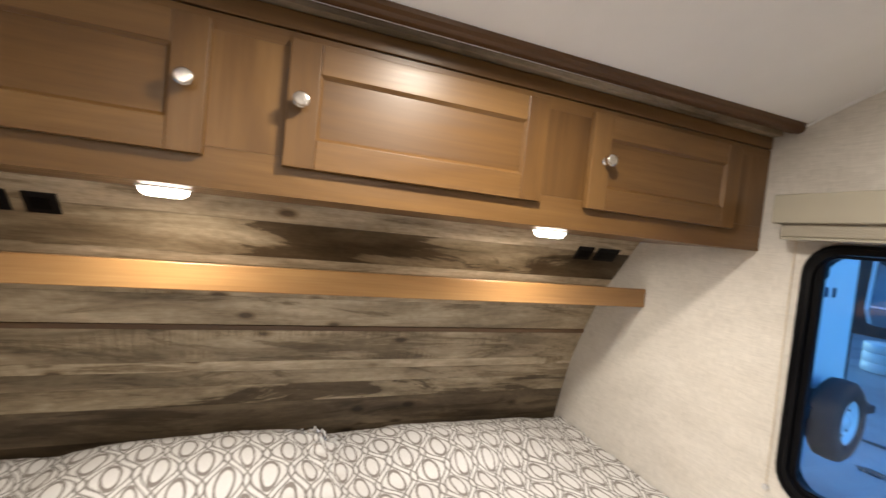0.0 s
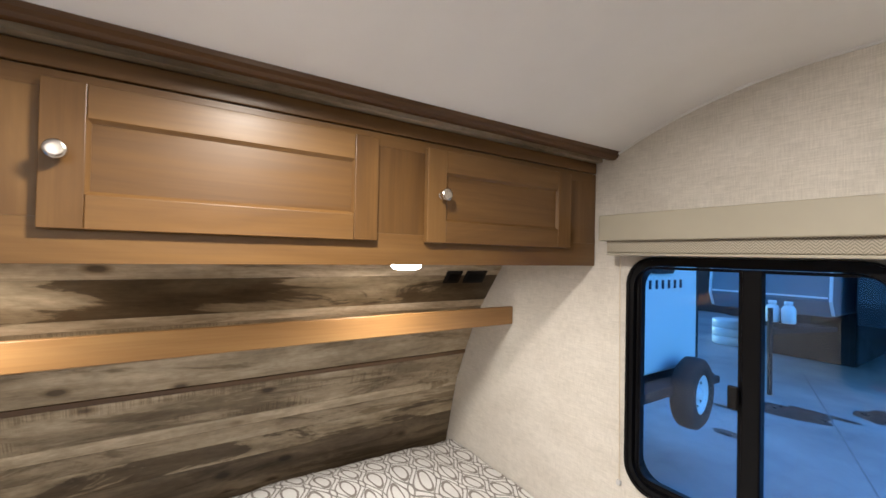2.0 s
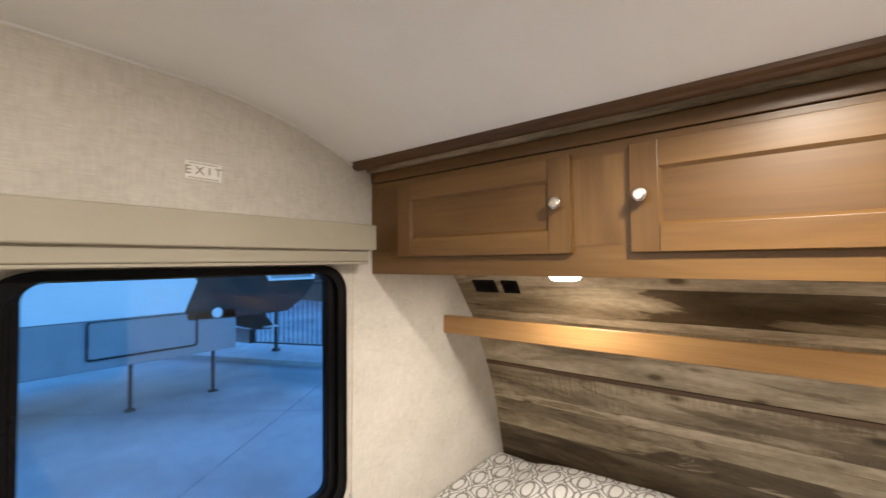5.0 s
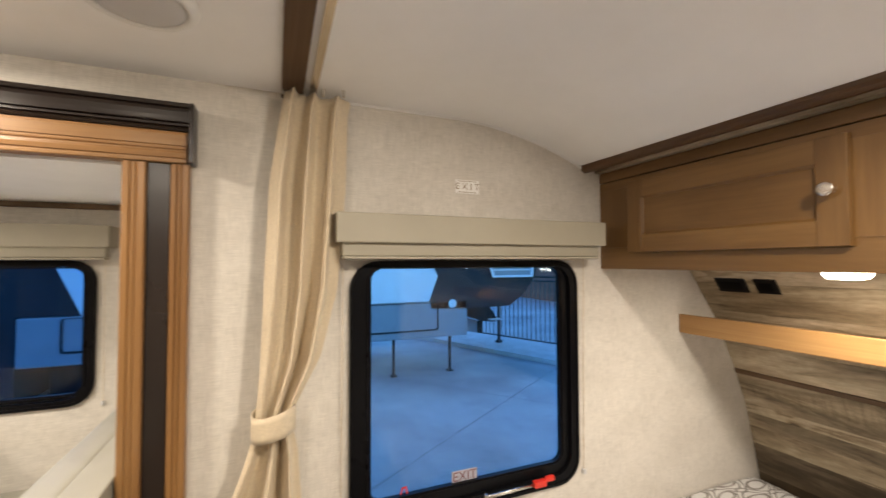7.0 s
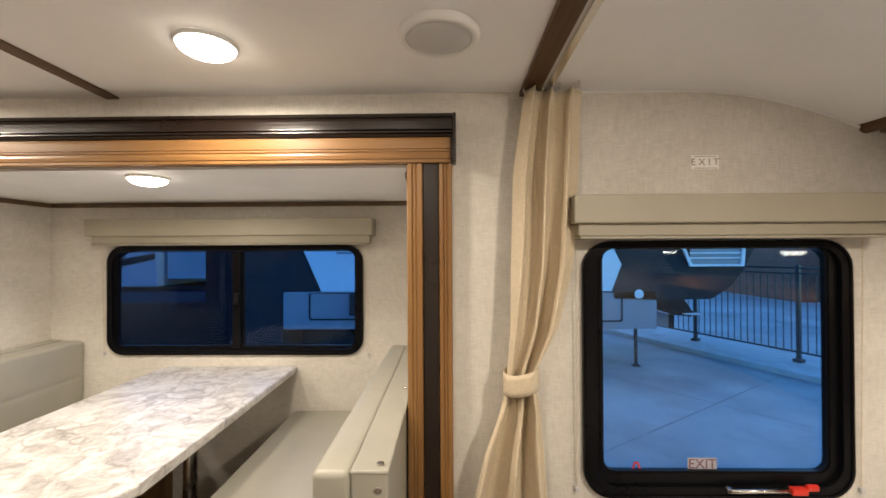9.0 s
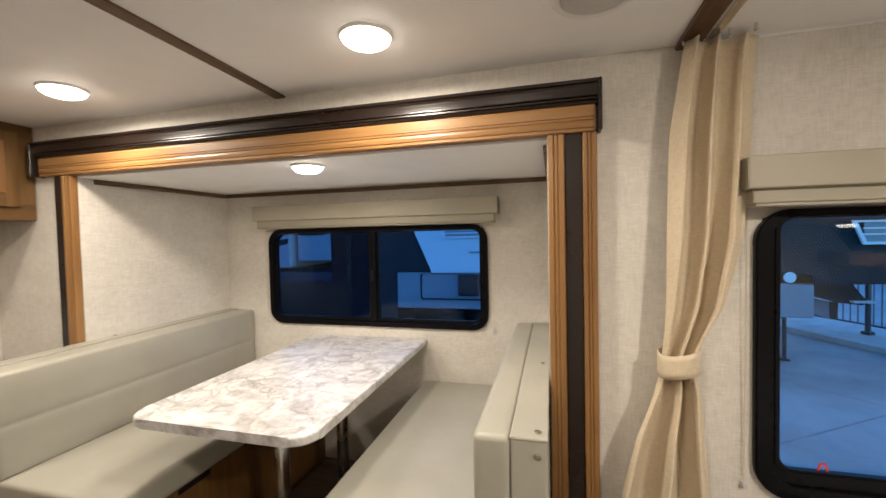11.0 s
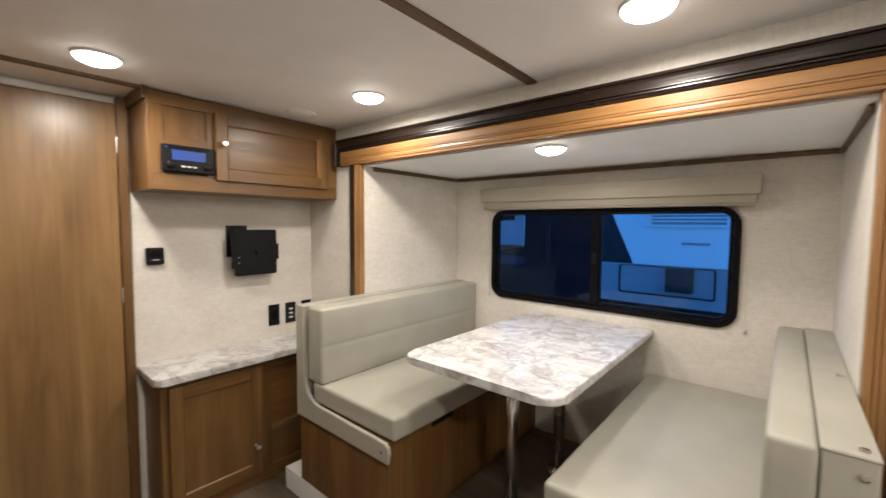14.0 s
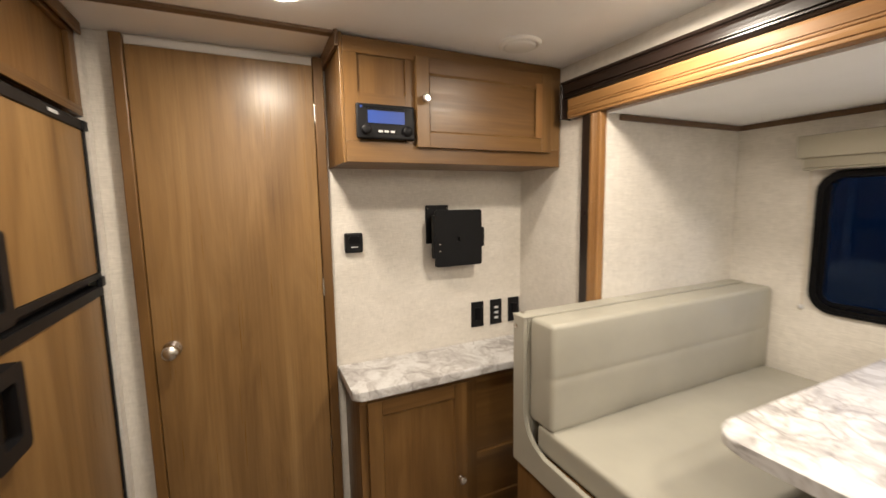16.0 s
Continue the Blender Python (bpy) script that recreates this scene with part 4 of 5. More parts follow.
# ---- dinette benches ----
def bench(side, group, top, inset, front, near, seam_at):
    """One dinette bench. side 1: its back is at the rear end of the slide-out, -1: at the front end."""
    mid = -1.2365

    def Y(d):
        return mid - side * d
    far = SLIDE + 0.006
    ob = thing("dinette_bench", (-0.75, Y(0.7), SZ0), "dinette bench with greige vinyl cushions on a stained wood base", "bench", group)

    def cushion(name, x0, x1, a, b, z0, z1, r, tilt=0.0, label=""):
        ya, yb = sorted((Y(a), Y(b)))
        bm = box(x0, x1, ya, yb, z0, z1, r, 4)
        for axis, lo, hi, n in ((0, x0, x1, 9), (1, ya, yb, 5), (2, z0, z1, 5)):
            for k in range(1, n):
                co, no = [0, 0, 0], [0, 0, 0]
                co[axis], no[axis] = lo + r + (hi - lo - 2 * r) * k / n, 1
                bmesh.ops.bisect_plane(bm, geom=[*bm.verts, *bm.edges, *bm.faces], plane_co=co, plane_no=no)
        for dz in (-0.02, -0.006, 0.0, 0.006, 0.02):
            bmesh.ops.bisect_plane(bm, geom=[*bm.verts, *bm.edges, *bm.faces], plane_co=(0, 0, (z0 + z1) / 2 + dz), plane_no=(0, 0, 1))
        c = ((x0 + x1) / 2, (ya + yb) / 2, (z0 + z1) / 2)
        half = ((x1 - x0) / 2, (yb - ya) / 2, (z1 - z0) / 2)
        for v in bm.verts:
            f = [(v.co[i] - c[i]) / half[i] for i in range(3)]
            big = 1 if half[1] < half[2] else 2
            swell = max(0.0, (1 - f[0] ** 4) * (1 - f[3 - big] ** 2)) * f[big]
            if big == 1:
                v.co.y -= f[1] * 0.0025 * math.exp(-((v.co.z - c[2]) / 0.007) ** 2)
            v.co[big] += 0.007 * swell + 0.0022 * noise.noise(v.co * 6) * abs(f[big])
        return part(name, bm, M_VINYL, ob, label, smooth=True)

    # wood base box
    ya, yb = sorted((Y(0.328), Y(0.972)))
    base_p = part("base", box(far, near + 0.012, ya, yb, SZ0, 0.530, 0.003), M_CAB["z"], ob)
    cushion("seat_cushion", far, near + 0.004, 0.304, 0.875, 0.536, 0.634, 0.016, label="greige vinyl seat cushion")
    cushion("back_cushion", far, near + inset, front, seam_at - 0.0005, 0.632, top - 0.003, 0.016, label="greige vinyl back cushion")
    # padded end panel: upright with a curved sweep to a long low arm
    pts = [(Y(0.976), 0.456), (Y(0.976), top - 0.004), (Y(seam_at), top - 0.004), (Y(seam_at), 0.67)]
    for i in range(9):
        q = radians(10 * i * 9 / 8)
        pts.append((Y(seam_at - 0.11 * (1 - math.cos(q))), 0.655 - 0.11 * math.sin(q)))
    pts += [(Y(0.334), 0.538), (Y(0.314), 0.524), (Y(0.308), 0.500), (Y(0.318), 0.456)]
    arm = prism(pts, "x", near + 0.0125, near + 0.03)
    edges = [e for e in arm.edges if abs(e.verts[0].co.x - e.verts[1].co.x) < 1e-6]
    bmesh.ops.bevel(arm, geom=edges, offset=0.005, segments=2, profile=0.5, affect="EDGES")
    panel = part("arm_panel", arm, M_VINYL, ob, "padded greige vinyl end panel")
    # bench back behind the cushion, with a lid
    ya, yb = sorted((Y(seam_at), Y(0.9755)))
    shell = box(far, near + 0.012, ya, yb, 0.531, top - 0.010)
    back_p = part("back_shell", shell, M_VINYL, ob, "vinyl-covered bench back")
    part("back_lid", box(far, near + 0.032, ya - 0.002, yb + 0.002, top - 0.0095, top, 0.004), M_VINYL, back_p)
    part("snap", knob_mesh((near + 0.005, Y(0.955), top), (0, 0, 1), 0.008, 0.005), M_CHROME, back_p, "small metal snap", smooth=True)
    part("snap", knob_mesh((near - 0.5, Y(0.955), top), (0, 0, 1), 0.008, 0.005), M_CHROME, back_p, "small metal snap", smooth=True)
    part("snap", knob_mesh((near + 0.029, Y(0.955), top - 0.04), (1, 0, 0), 0.008, 0.006), M_CHROME, panel, "small metal snap", smooth=True)
    part("snap", knob_mesh((near + 0.029, Y(0.35), 0.497), (1, 0, 0), 0.006, 0.004), M_CHROME, panel, "small metal snap", smooth=True)
    # leather loop under the seat's front edge
    yl = Y(0.3275)
    part("pull_strap", box(-0.52, -0.38, min(yl, yl + side * 0.004), max(yl, yl + side * 0.004), 0.505, 0.525, 0.001), M_BLACK, base_p, "black strap")
    return ob


bench(1, "dinette benches", 0.998, 0.006, 0.795, -0.140, 0.915)
bench(-1, "dinette benches", 0.973, 0.031, 0.808, -0.175, 0.895)

# ---- dinette table ----
table = thing("dinette_table", (-0.8, -1.25, SZ0), "marble-look dinette table with rounded corners on two steel posts", "table")
top = prism(rounded(SLIDE + 0.004, -0.220, -1.600, -0.915, 0.075, 7, keep=(0, 1, 1, 0)), "z", 0.830, 0.861)
rim = [e for e in top.edges if abs(e.verts[0].co.z - e.verts[1].co.z) < 1e-6 and len(e.link_faces) == 2]
bmesh.ops.bevel(top, geom=rim, offset=0.008, segments=3, profile=0.5, affect="EDGES")
part("tabletop", top, M_MARBLE, table)
for x, y in ((-0.60, -1.29), (-1.04, -1.27)):
    leg = part("leg", tube((x, y, SZ0 + 0.004), (x, y, 0.829), 0.0285, 20), M_STEEL, table, "brushed steel post", smooth=True)
    part("floor_flange", lathe([(0.060, 0), (0.060, 0.005), (0.040, 0.014), (0.030, 0.02)], pose(x, y, SZ0 + 0.001), 24), M_STEEL, leg, smooth=True)
    part("top_flange", lathe([(0.075, 0), (0.075, 0.005), (0.04, 0.016), (0.030, 0.024)], pose(x, y, 0.8295, 180), 24), M_STEEL, leg, smooth=True)


# ---- rear wall: bathroom door ----
door = thing("door_1", (0.74, BACK, 0), "closed brown wood-grain laminate bathroom door", "door", kind="structure")
part("door_leaf", box(0.455, 1.038, BACK + 0.004, BACK + 0.03, 0.012, 1.914, 0.003), M_DOORLAM, door)
for a, b in ((0.415, 0.4535), (1.0395, 1.074)):
    part("jamb", box(a, b, BACK + 0.002, BACK + 0.040, 0.0, 1.945, 0.004), M_CAB["z"], door)
part("head_stop", box(0.454, 1.039, BACK + 0.002, BACK + 0.016, 1.918, 1.945, 0.002), M_WHITE, door, "white strip over the door")
for z in (0.35, 1.02, 1.70):
    part("hinge", tube((0.454, BACK + 0.036, z), (0.454, BACK + 0.036, z + 0.07), 0.005, 10), M_CHROME, door)
kb = part("door_knob", lathe([(0.030, 0), (0.030, 0.004), (0.013, 0.010), (0.012, 0.028), (0.022, 0.036), (0.027, 0.048), (0.025, 0.060), (0.014, 0.066), (0, 0.067)], pose(0.984, BACK + 0.03, 0.886, -90), 28), M_CHROME, door, "satin nickel ball knob", smooth=True)

# ---- rear overhead cabinet ----
RF = -2.474
rear = thing("overhead_cabinet", (-0.07, RF, 1.53), "stained wood overhead cabinet with a radio on the rear wall", "cabinet")
part("body", box(L + 0.003, 0.392, BACK + 0.002, RF - 0.0185, 1.531, 1.952), M_CAB["x"], rear)
part("end_panel", box(0.3925, 0.404, BACK + 0.002, RF + 0.001, 1.528, 1.953, 0.002), M_CAB["z"], rear)
part("bottom_rail", box(L + 0.003, 0.392, RF - 0.018, RF, 1.531, 1.602, 0.002), M_CAB["x"], rear)
part("top_rail", box(L + 0.003, 0.392, RF - 0.018, RF, 1.893, 1.945, 0.002), M_CAB["x"], rear)
for a, b in ((L + 0.003, -0.44), (0.12, 0.172), (0.345, 0.392)):
    part("stile", box(a, b, RF - 0.018, RF - 0.0005, 1.6025, 1.8925), M_CAB["z"], rear)
part("mid_rail", box(0.1725, 0.3445, RF - 0.018, RF - 0.001, 1.728, 1.766), M_CAB["x"], rear)
part("fixed_panel", box(0.1725, 0.3445, RF - 0.018, RF - 0.009, 1.767, 1.892), M_CAB["z"], rear)
part("backing", box(-0.439, 0.1195, RF - 0.018, RF - 0.012, 1.603, 1.892), M_CAB["x"], rear)
shaker_door(rear, -0.470, 0.138, 1.588, 1.905, RF, 1, stile=0.05, rail=0.055, knob=(0.108, 1.757))
part("tape_strip", box(-0.42, -0.388, RF + 0.0195, RF + 0.0204, 1.645, 1.862), M_HONEY["z"], rear, "paler wooden strip at the door's edge")
solo("trim_cabinet_edge", box(0.4045, 0.418, BACK + 0.003, RF + 0.006, 1.905, 1.965, 0.003), M_STRIP, "dark wood edge by the cabinet", "trim", kind="structure")

M_DISPLAY = glow("radio_display", (0.03, 0.10, 0.5), 0.10)
radio = thing("radio", (0.25, RF, 1.61), "black radio with a blue display in the rear cabinet", "radio")
part("faceplate", box(0.146, 0.357, RF + 0.0005, RF + 0.016, 1.610, 1.728, 0.006), M_BLACK, radio)
part("display", box(0.185, 0.318, RF + 0.0165, RF + 0.018, 1.663, 1.705), M_DISPLAY, radio, "blue lit display")
part("slot", box(0.175, 0.330, RF + 0.0165, RF + 0.018, 1.712, 1.718), M_FRAME, radio)
for x in (0.175, 0.325):
    part("dial", lathe([(0.017, 0), (0.017, 0.010), (0.014, 0.014), (0, 0.0145)], pose(x, RF + 0.016, 1.640, -90), 20), M_BLACK, radio, smooth=True)
for i in range(3):
    part("button", box(0.222 + 0.022 * i, 0.238 + 0.022 * i, RF + 0.0162, RF + 0.019, 1.632, 1.640, 0.001), M_GREYPL, radio)
part("indicator", box(0.336, 0.344, RF + 0.0165, RF + 0.018, 1.712, 1.719), M_DISPLAY, radio, "small blue light")

# ---- television bracket ----
tv = thing("tv_bracket", (-0.1, BACK, 1.1), "black steel television wall bracket with no television", "wall bracket")
wp = part("wall_plate", box(-0.125, -0.012, BACK + 0.002, BACK + 0.010, 1.20, 1.374, 0.003), M_BLACK, tv)
part("swivel_arm", box(-0.16, -0.05, BACK + 0.0105, BACK + 0.064, 1.20, 1.29, 0.008), M_BLACK, tv)
fp = part("screen_plate", ring(rounded(-0.262, -0.028, 1.098, 1.352, 0.012), rounded(-0.15, -0.13, 1.21, 1.23, 0.005), "y", BACK + 0.065, BACK + 0.078), M_BLACK, tv)
part("lip", box(-0.0275, -0.016, BACK + 0.058, BACK + 0.078, 1.14, 1.33, 0.002), M_BLACK, fp)
part("lip", box(-0.276, -0.2625, BACK + 0.058, BACK + 0.078, 1.18, 1.27, 0.002), M_BLACK, fp)
for x, z in ((-0.048, 1.17), (-0.048, 1.20), (-0.02, 1.36), (-0.115, 1.36)):
    part("screw", lathe([(0.005, 0), (0.004, 0.003), (0, 0.0035)], pose(x, BACK + (0.078 if z < 1.3 else 0.010), z, -90), 10), M_CHROME, fp if z < 1.3 else wp, smooth=True)

# ---- small wall fittings ----
th = thing("thermostat", (0.319, BACK, 1.18), "small square black wall control panel", "thermostat")
part("case", box(0.282, 0.357, BACK + 0.001, BACK + 0.024, 1.183, 1.266, 0.007), M_BLACK, th)
part("screen", box(0.297, 0.342, BACK + 0.0243, BACK + 0.026, 1.222, 1.250), M_FRAME, th, "dark glossy screen")
part("legend", box(0.305, 0.334, BACK + 0.0243, BACK + 0.0255, 1.205, 1.209), M_GREYPL, th, "pale printed line")

outlets = ((-0.312, -0.244, "switch"), (-0.418, -0.351, "usb"), (-0.525, -0.458, "switch"))
for x0, x1, kind_of in outlets:
    ob = thing("wall_outlet", ((x0 + x1) / 2, BACK, 0.77), "black wall plate above the rear counter", "outlet", "outlets over the counter")
    plate = part("plate", box(x0, x1, BACK + 0.001, BACK + 0.008, 0.772, 0.898, 0.003), M_BLACK, ob)
    if kind_of == "usb":
        for k in range(3):
            part("socket", box(x0 + 0.022, x1 - 0.022, BACK + 0.0083, BACK + 0.0105, 0.800 + 0.026 * k, 0.812 + 0.026 * k, 0.001), M_GREYPL, plate, "pale socket opening")
    else:
        part("rocker", box(x0 + 0.018, x1 - 0.018, BACK + 0.0083, BACK + 0.013, 0.805, 0.868, 0.003), M_FRAME, plate)

# ---- rear counter ----
LF = -2.505
base_cab = thing("base_cabinet", (-0.07, LF, 0), "stained wood base cabinet with a door and drawers", "cabinet")
part("body", box(L + 0.003, 0.380, BACK + 0.002, LF - 0.0185, 0.0, 0.664), M_CAB["z"], base_cab)
part("top_rail", box(L + 0.003, 0.380, LF - 0.018, LF, 0.632, 0.664, 0.002), M_CAB["x"], base_cab)
part("bottom_rail", box(L + 0.003, 0.380, LF - 0.018, LF, 0.0, 0.075, 0.002), M_CAB["x"], base_cab)
for a, b in ((0.34, 0.380), (-0.125, -0.055), (L + 0.003, -0.48)):
    part("stile", box(a, b, LF - 0.018, LF - 0.0005, 0.0755, 0.6315), M_CAB["z"], base_cab)
shaker_door(base_cab, -0.068, 0.352, 0.062, 0.642, LF, 1, stile=0.055, rail=0.06, knob=(-0.035, 0.222), swap=True)
for z0, z1 in ((0.30, 0.615), (0.075, 0.265)):
    d = part("drawer", box(-0.478, -0.1255, LF - 0.016, LF - 0.008, z0, z1), M_CAB["x"], base_cab)
    part("lip", box(-0.478, -0.1255, LF - 0.0175, LF - 0.001, z1 + 0.001, z1 + 0.03, 0.002), M_CAB["x"], d)
counter = prism(rounded(L + 0.003, 0.408, BACK + 0.002, -2.465, 0.03, 5, keep=(0, 0, 1, 0)), "z", 0.666, 0.701)
rim = [e for e in counter.edges if abs(e.verts[0].co.z - e.verts[1].co.z) < 1e-6]
bmesh.ops.bevel(counter, geom=rim, offset=0.007, segments=3, profile=0.5, affect="EDGES")
solo("countertop", counter, M_MARBLE, "marble-look laminate countertop on the rear cabinet", "countertop")

# ---- refrigerator in its wooden housing ----
FX, FY0, FY1 = 1.157, -2.70, -1.957
housing = thing("fridge_housing", (1.4, -2.3, 0), "stained wood refrigerator housing with a top panel", "cabinet")
part("side_panel", box(FX - 0.012, R - 0.003, FY1 + 0.012, FY1 + 0.056, 0.0, 1.945), M_DOORLAM, housing, "wood-grain side panel")
part("side_panel", box(FX - 0.012, R - 0.003, BACK + 0.004, FY0 - 0.012, 0.0, 1.935), M_WALL, housing, "off-white filler panel")
part("top_panel", box(FX + 0.012, FX + 0.02, FY0 - 0.0115, FY1 + 0.0115, 1.672, 1.945), M_CAB["z"], housing)
for a, b, c, d in ((FY0 - 0.0115, FY1 + 0.0115, 1.672, 1.70), (FY0 - 0.0115, FY1 + 0.0115, 1.91, 1.945)):
    part("rail", box(FX - 0.004, FX + 0.0115, a, b, c, d, 0.002), M_CAB["y"], housing)
for a, b in ((FY0 - 0.0115, FY0 + 0.04), (FY1 - 0.04, FY1 + 0.0115)):
    part("stile", box(FX - 0.003, FX + 0.0115, a, b, 1.7005, 1.9095, 0.002), M_CAB["z"], housing)
part("top_moulding", box(FX - 0.022, FX - 0.0125, FY0 - 0.01, FY1 + 0.056, 1.915, 1.952, 0.003), M_CAB["y"], housing)

fridge = thing("refrigerator", (FX + 0.25, -2.3, 0.2), "two-door black-edged refrigerator with wood-grain door panels", "refrigerator")
part("case", box(FX + 0.03, R - 0.06, FY0, FY1, 0.26, 1.668), M_BLACK, fridge)
for z0, z1, hz in ((1.165, 1.655, (1.168, 1.350)), (0.30, 1.140, (0.922, 1.098))):
    dr = part("door", box(FX + 0.002, FX + 0.0295, FY0 + 0.004, FY1 - 0.004, z0, z1), M_BLACK, fridge)
    part("panel", box(FX - 0.002, FX + 0.0015, FY0 + 0.022, FY1 - 0.026, z0 + 0.020, z1 - 0.030), M_DOORLAM, dr, "brown wood-grain insert")
    for a, b, c, d in ((FY0 + 0.004, FY1 - 0.004, z1 - 0.029, z1), (FY0 + 0.004, FY1 - 0.004, z0, z0 + 0.019)):
        part("edge_trim", box(FX - 0.008, FX + 0.0015, a, b, c, d, 0.002), M_BLACK, dr)
    for a, b in ((FY0 + 0.004, FY0 + 0.021), (FY1 - 0.025, FY1 - 0.004)):
        part("edge_trim", box(FX - 0.008, FX + 0.0015, a, b, z0 + 0.0195, z1 - 0.0295, 0.002), M_BLACK, dr)
    h0, h1 = hz
    hy = FY1 - 0.015
    part("handle", ring(rounded(hy - 0.128, hy, h0, h1, 0.014, 3), rounded(hy - 0.096, hy - 0.030, h0 + 0.032, h1 - 0.032, 0.010, 3), "x", FX - 0.034, FX - 0.009), M_BLACK, dr, "chunky black loop handle")
part("badge", box(FX - 0.0095, FX - 0.0082, FY0 + 0.20, FY0 + 0.26, 1.637, 1.646), M_GREYPL, fridge, "small pale badge")
part("hinge", box(FX - 0.014, FX + 0.001, FY0 - 0.004, FY0 + 0.03, 1.138, 1.170, 0.003), M_BLACK, fridge)
part("hinge", box(FX - 0.014, FX + 0.001, FY0 - 0.004, FY0 + 0.03, 1.625, 1.655, 0.003), M_BLACK, fridge)

# ---- control panel and counter end beside the refrigerator ----
panel = thing("control_panel", (1.22, FY1 + 0.056, 0.98), "black tank and battery monitor panel on the wood side panel", "control panel")
PY = FY1 + 0.0565
part("case", box(1.210, 1.318, PY, PY + 0.012, 0.884, 1.004, 0.006), M_BLACK, panel)
part("face", box(1.216, 1.312, PY + 0.0122, PY + 0.0135, 0.890, 0.998, 0.0005), M_FRAME, panel)
for i in range(4):
    part("button", box(1.226, 1.242, PY + 0.0137, PY + 0.016, 0.932 + 0.013 * i, 0.940 + 0.013 * i, 0.001), M_GREYPL, panel, "pale push button")
for i in range(4):
    part("legend", box(1.250, 1.300, PY + 0.0137, PY + 0.0142, 0.934 + 0.013 * i, 0.937 + 0.013 * i), M_GREYPL, panel, "pale printed line")
part("pump_switch", box(1.224, 1.240, PY + 0.0137, PY + 0.018, 0.900, 0.912, 0.001), M_RED, panel, "red switch")
part("pump_switch", box(1.262, 1.280, PY + 0.0137, PY + 0.018, 0.900, 0.912, 0.001), M_GREYPL, panel, "pale switch")
kitchen = thing("base_cabinet", (1.44, -1.5, 0), "stained wood kitchen base cabinet", "cabinet")
part("body", box(1.14, R - 0.003, -1.898, -1.02, 0.0, 0.738), M_CAB["z"], kitchen)
kt = prism(rounded(1.115, R - 0.003, -1.898, -1.0, 0.03, 5, keep=(0, 0, 0, 0)), "z", 0.74, 0.775)
bmesh.ops.bevel(kt, geom=[e for e in kt.edges], offset=0.007, segments=3, profile=0.5, affect="EDGES")
solo("countertop", kt, M_MARBLE, "marble-look kitchen countertop beside the refrigerator", "countertop")


# ---- exit window details ----
M_STICKER = plain("sticker_white", (0.36, 0.36, 0.42), 0.5, spots=0.05, bumps=0)
M_LABEL = plain("label_ivory", (0.86, 0.85, 0.83), 0.5, spots=0.03, bumps=0)
M_INK = plain("sticker_ink", (0.16, 0.06, 0.07), 0.5, spots=0.1, bumps=0)
M_TAN = plain("label_ink", (0.30, 0.22, 0.14), 0.5, spots=0.1, bumps=0)
ON_WEST = Matrix(((0, 0, 1, 0), (1, 0, 0, 0), (0, 1, 0, 0), (0, 0, 0, 1)))


def lettering(text, size, m, material, parent, thick=0.0003):
    """Flat letters in the built-in font, turned into a mesh under parent; m: pose of the text's middle."""
    cu = bpy.data.curves.new("lettering", "FONT")
    cu.body, cu.size, cu.extrude, cu.align_x, cu.align_y = text, size, thick, "CENTER", "CENTER"
    tmp = bpy.data.objects.new("lettering", cu)
    me = bpy.data.meshes.new_from_object(tmp)
    me.transform(m)
    me.materials.clear()
    me.materials.append(material)
    bpy.data.objects.remove(tmp)
    ob = new("lettering", me)
    ob.parent = parent
    if parent.type == "EMPTY":
        ob.matrix_parent_inverse = Matrix.Translation(-parent.location)
    return ob


label = thing("exit_label", (L, 0.665, 1.695), "small ivory wall label that reads EXIT", "label")
part("plate", box(L + 0.001, L + 0.003, 0.622, 0.708, 1.696, 1.741, 0.0008), M_LABEL, label)
for z in (1.7005, 1.7365):
    part("border", box(L + 0.0032, L + 0.0037, 0.630, 0.700, z - 0.0008, z + 0.0008), M_TAN, label)
lettering("E X I T", 0.030, Matrix.Translation((L + 0.0036, 0.665, 1.7185)) @ ON_WEST, M_TAN, label)

sticker = thing("exit_sticker", (L - 0.009, 0.655, 0.76), "pale EXIT sticker on the window pane", "sticker")
part("backing", box(L - 0.0095, L - 0.0085, 0.610, 0.700, 0.763, 0.803), M_STICKER, sticker)
lettering("EXIT", 0.042, Matrix.Translation((L - 0.008, 0.655, 0.783)) @ ON_WEST, M_INK, sticker)
mark = thing("warning_sticker", (L - 0.009, 0.452, 0.765), "small red triangular sticker on the window pane", "sticker")
part("mark", ring([(0.437, 0.763), (0.467, 0.763), (0.459, 0.790), (0.445, 0.790)], [(0.444, 0.768), (0.460, 0.768), (0.455, 0.785), (0.449, 0.785)], "x", L - 0.0095, L - 0.0085), M_RED, mark)

handle = thing("escape_lever", (L + 0.03, 0.83, 0.72), "chrome emergency handle with a red end on the window frame", "latch")
part("rod", tube((L + 0.030, 0.715, 0.722), (L + 0.030, 0.900, 0.724), 0.006, 12), M_CHROME, handle, smooth=True)
part("knuckle", lathe([(0.009, 0), (0.009, 0.012), (0.006, 0.016)], Matrix.Translation((L + 0.016, 0.716, 0.722)) @ pose(0, 0, 0, 0, 90, 0), 14), M_CHROME, handle, smooth=True)
part("grip", box(L + 0.018, L + 0.040, 0.893, 0.940, 0.713, 0.734, 0.004), M_RED, handle, "red plastic latch")
part("grip_tip", box(L + 0.022, L + 0.036, 0.9405, 0.975, 0.724, 0.742, 0.004), M_RED, handle, "red plastic latch tip")
part("bracket", box(L + 0.0165, L + 0.028, 0.885, 0.892, 0.712, 0.735, 0.002), M_BLACK, handle)


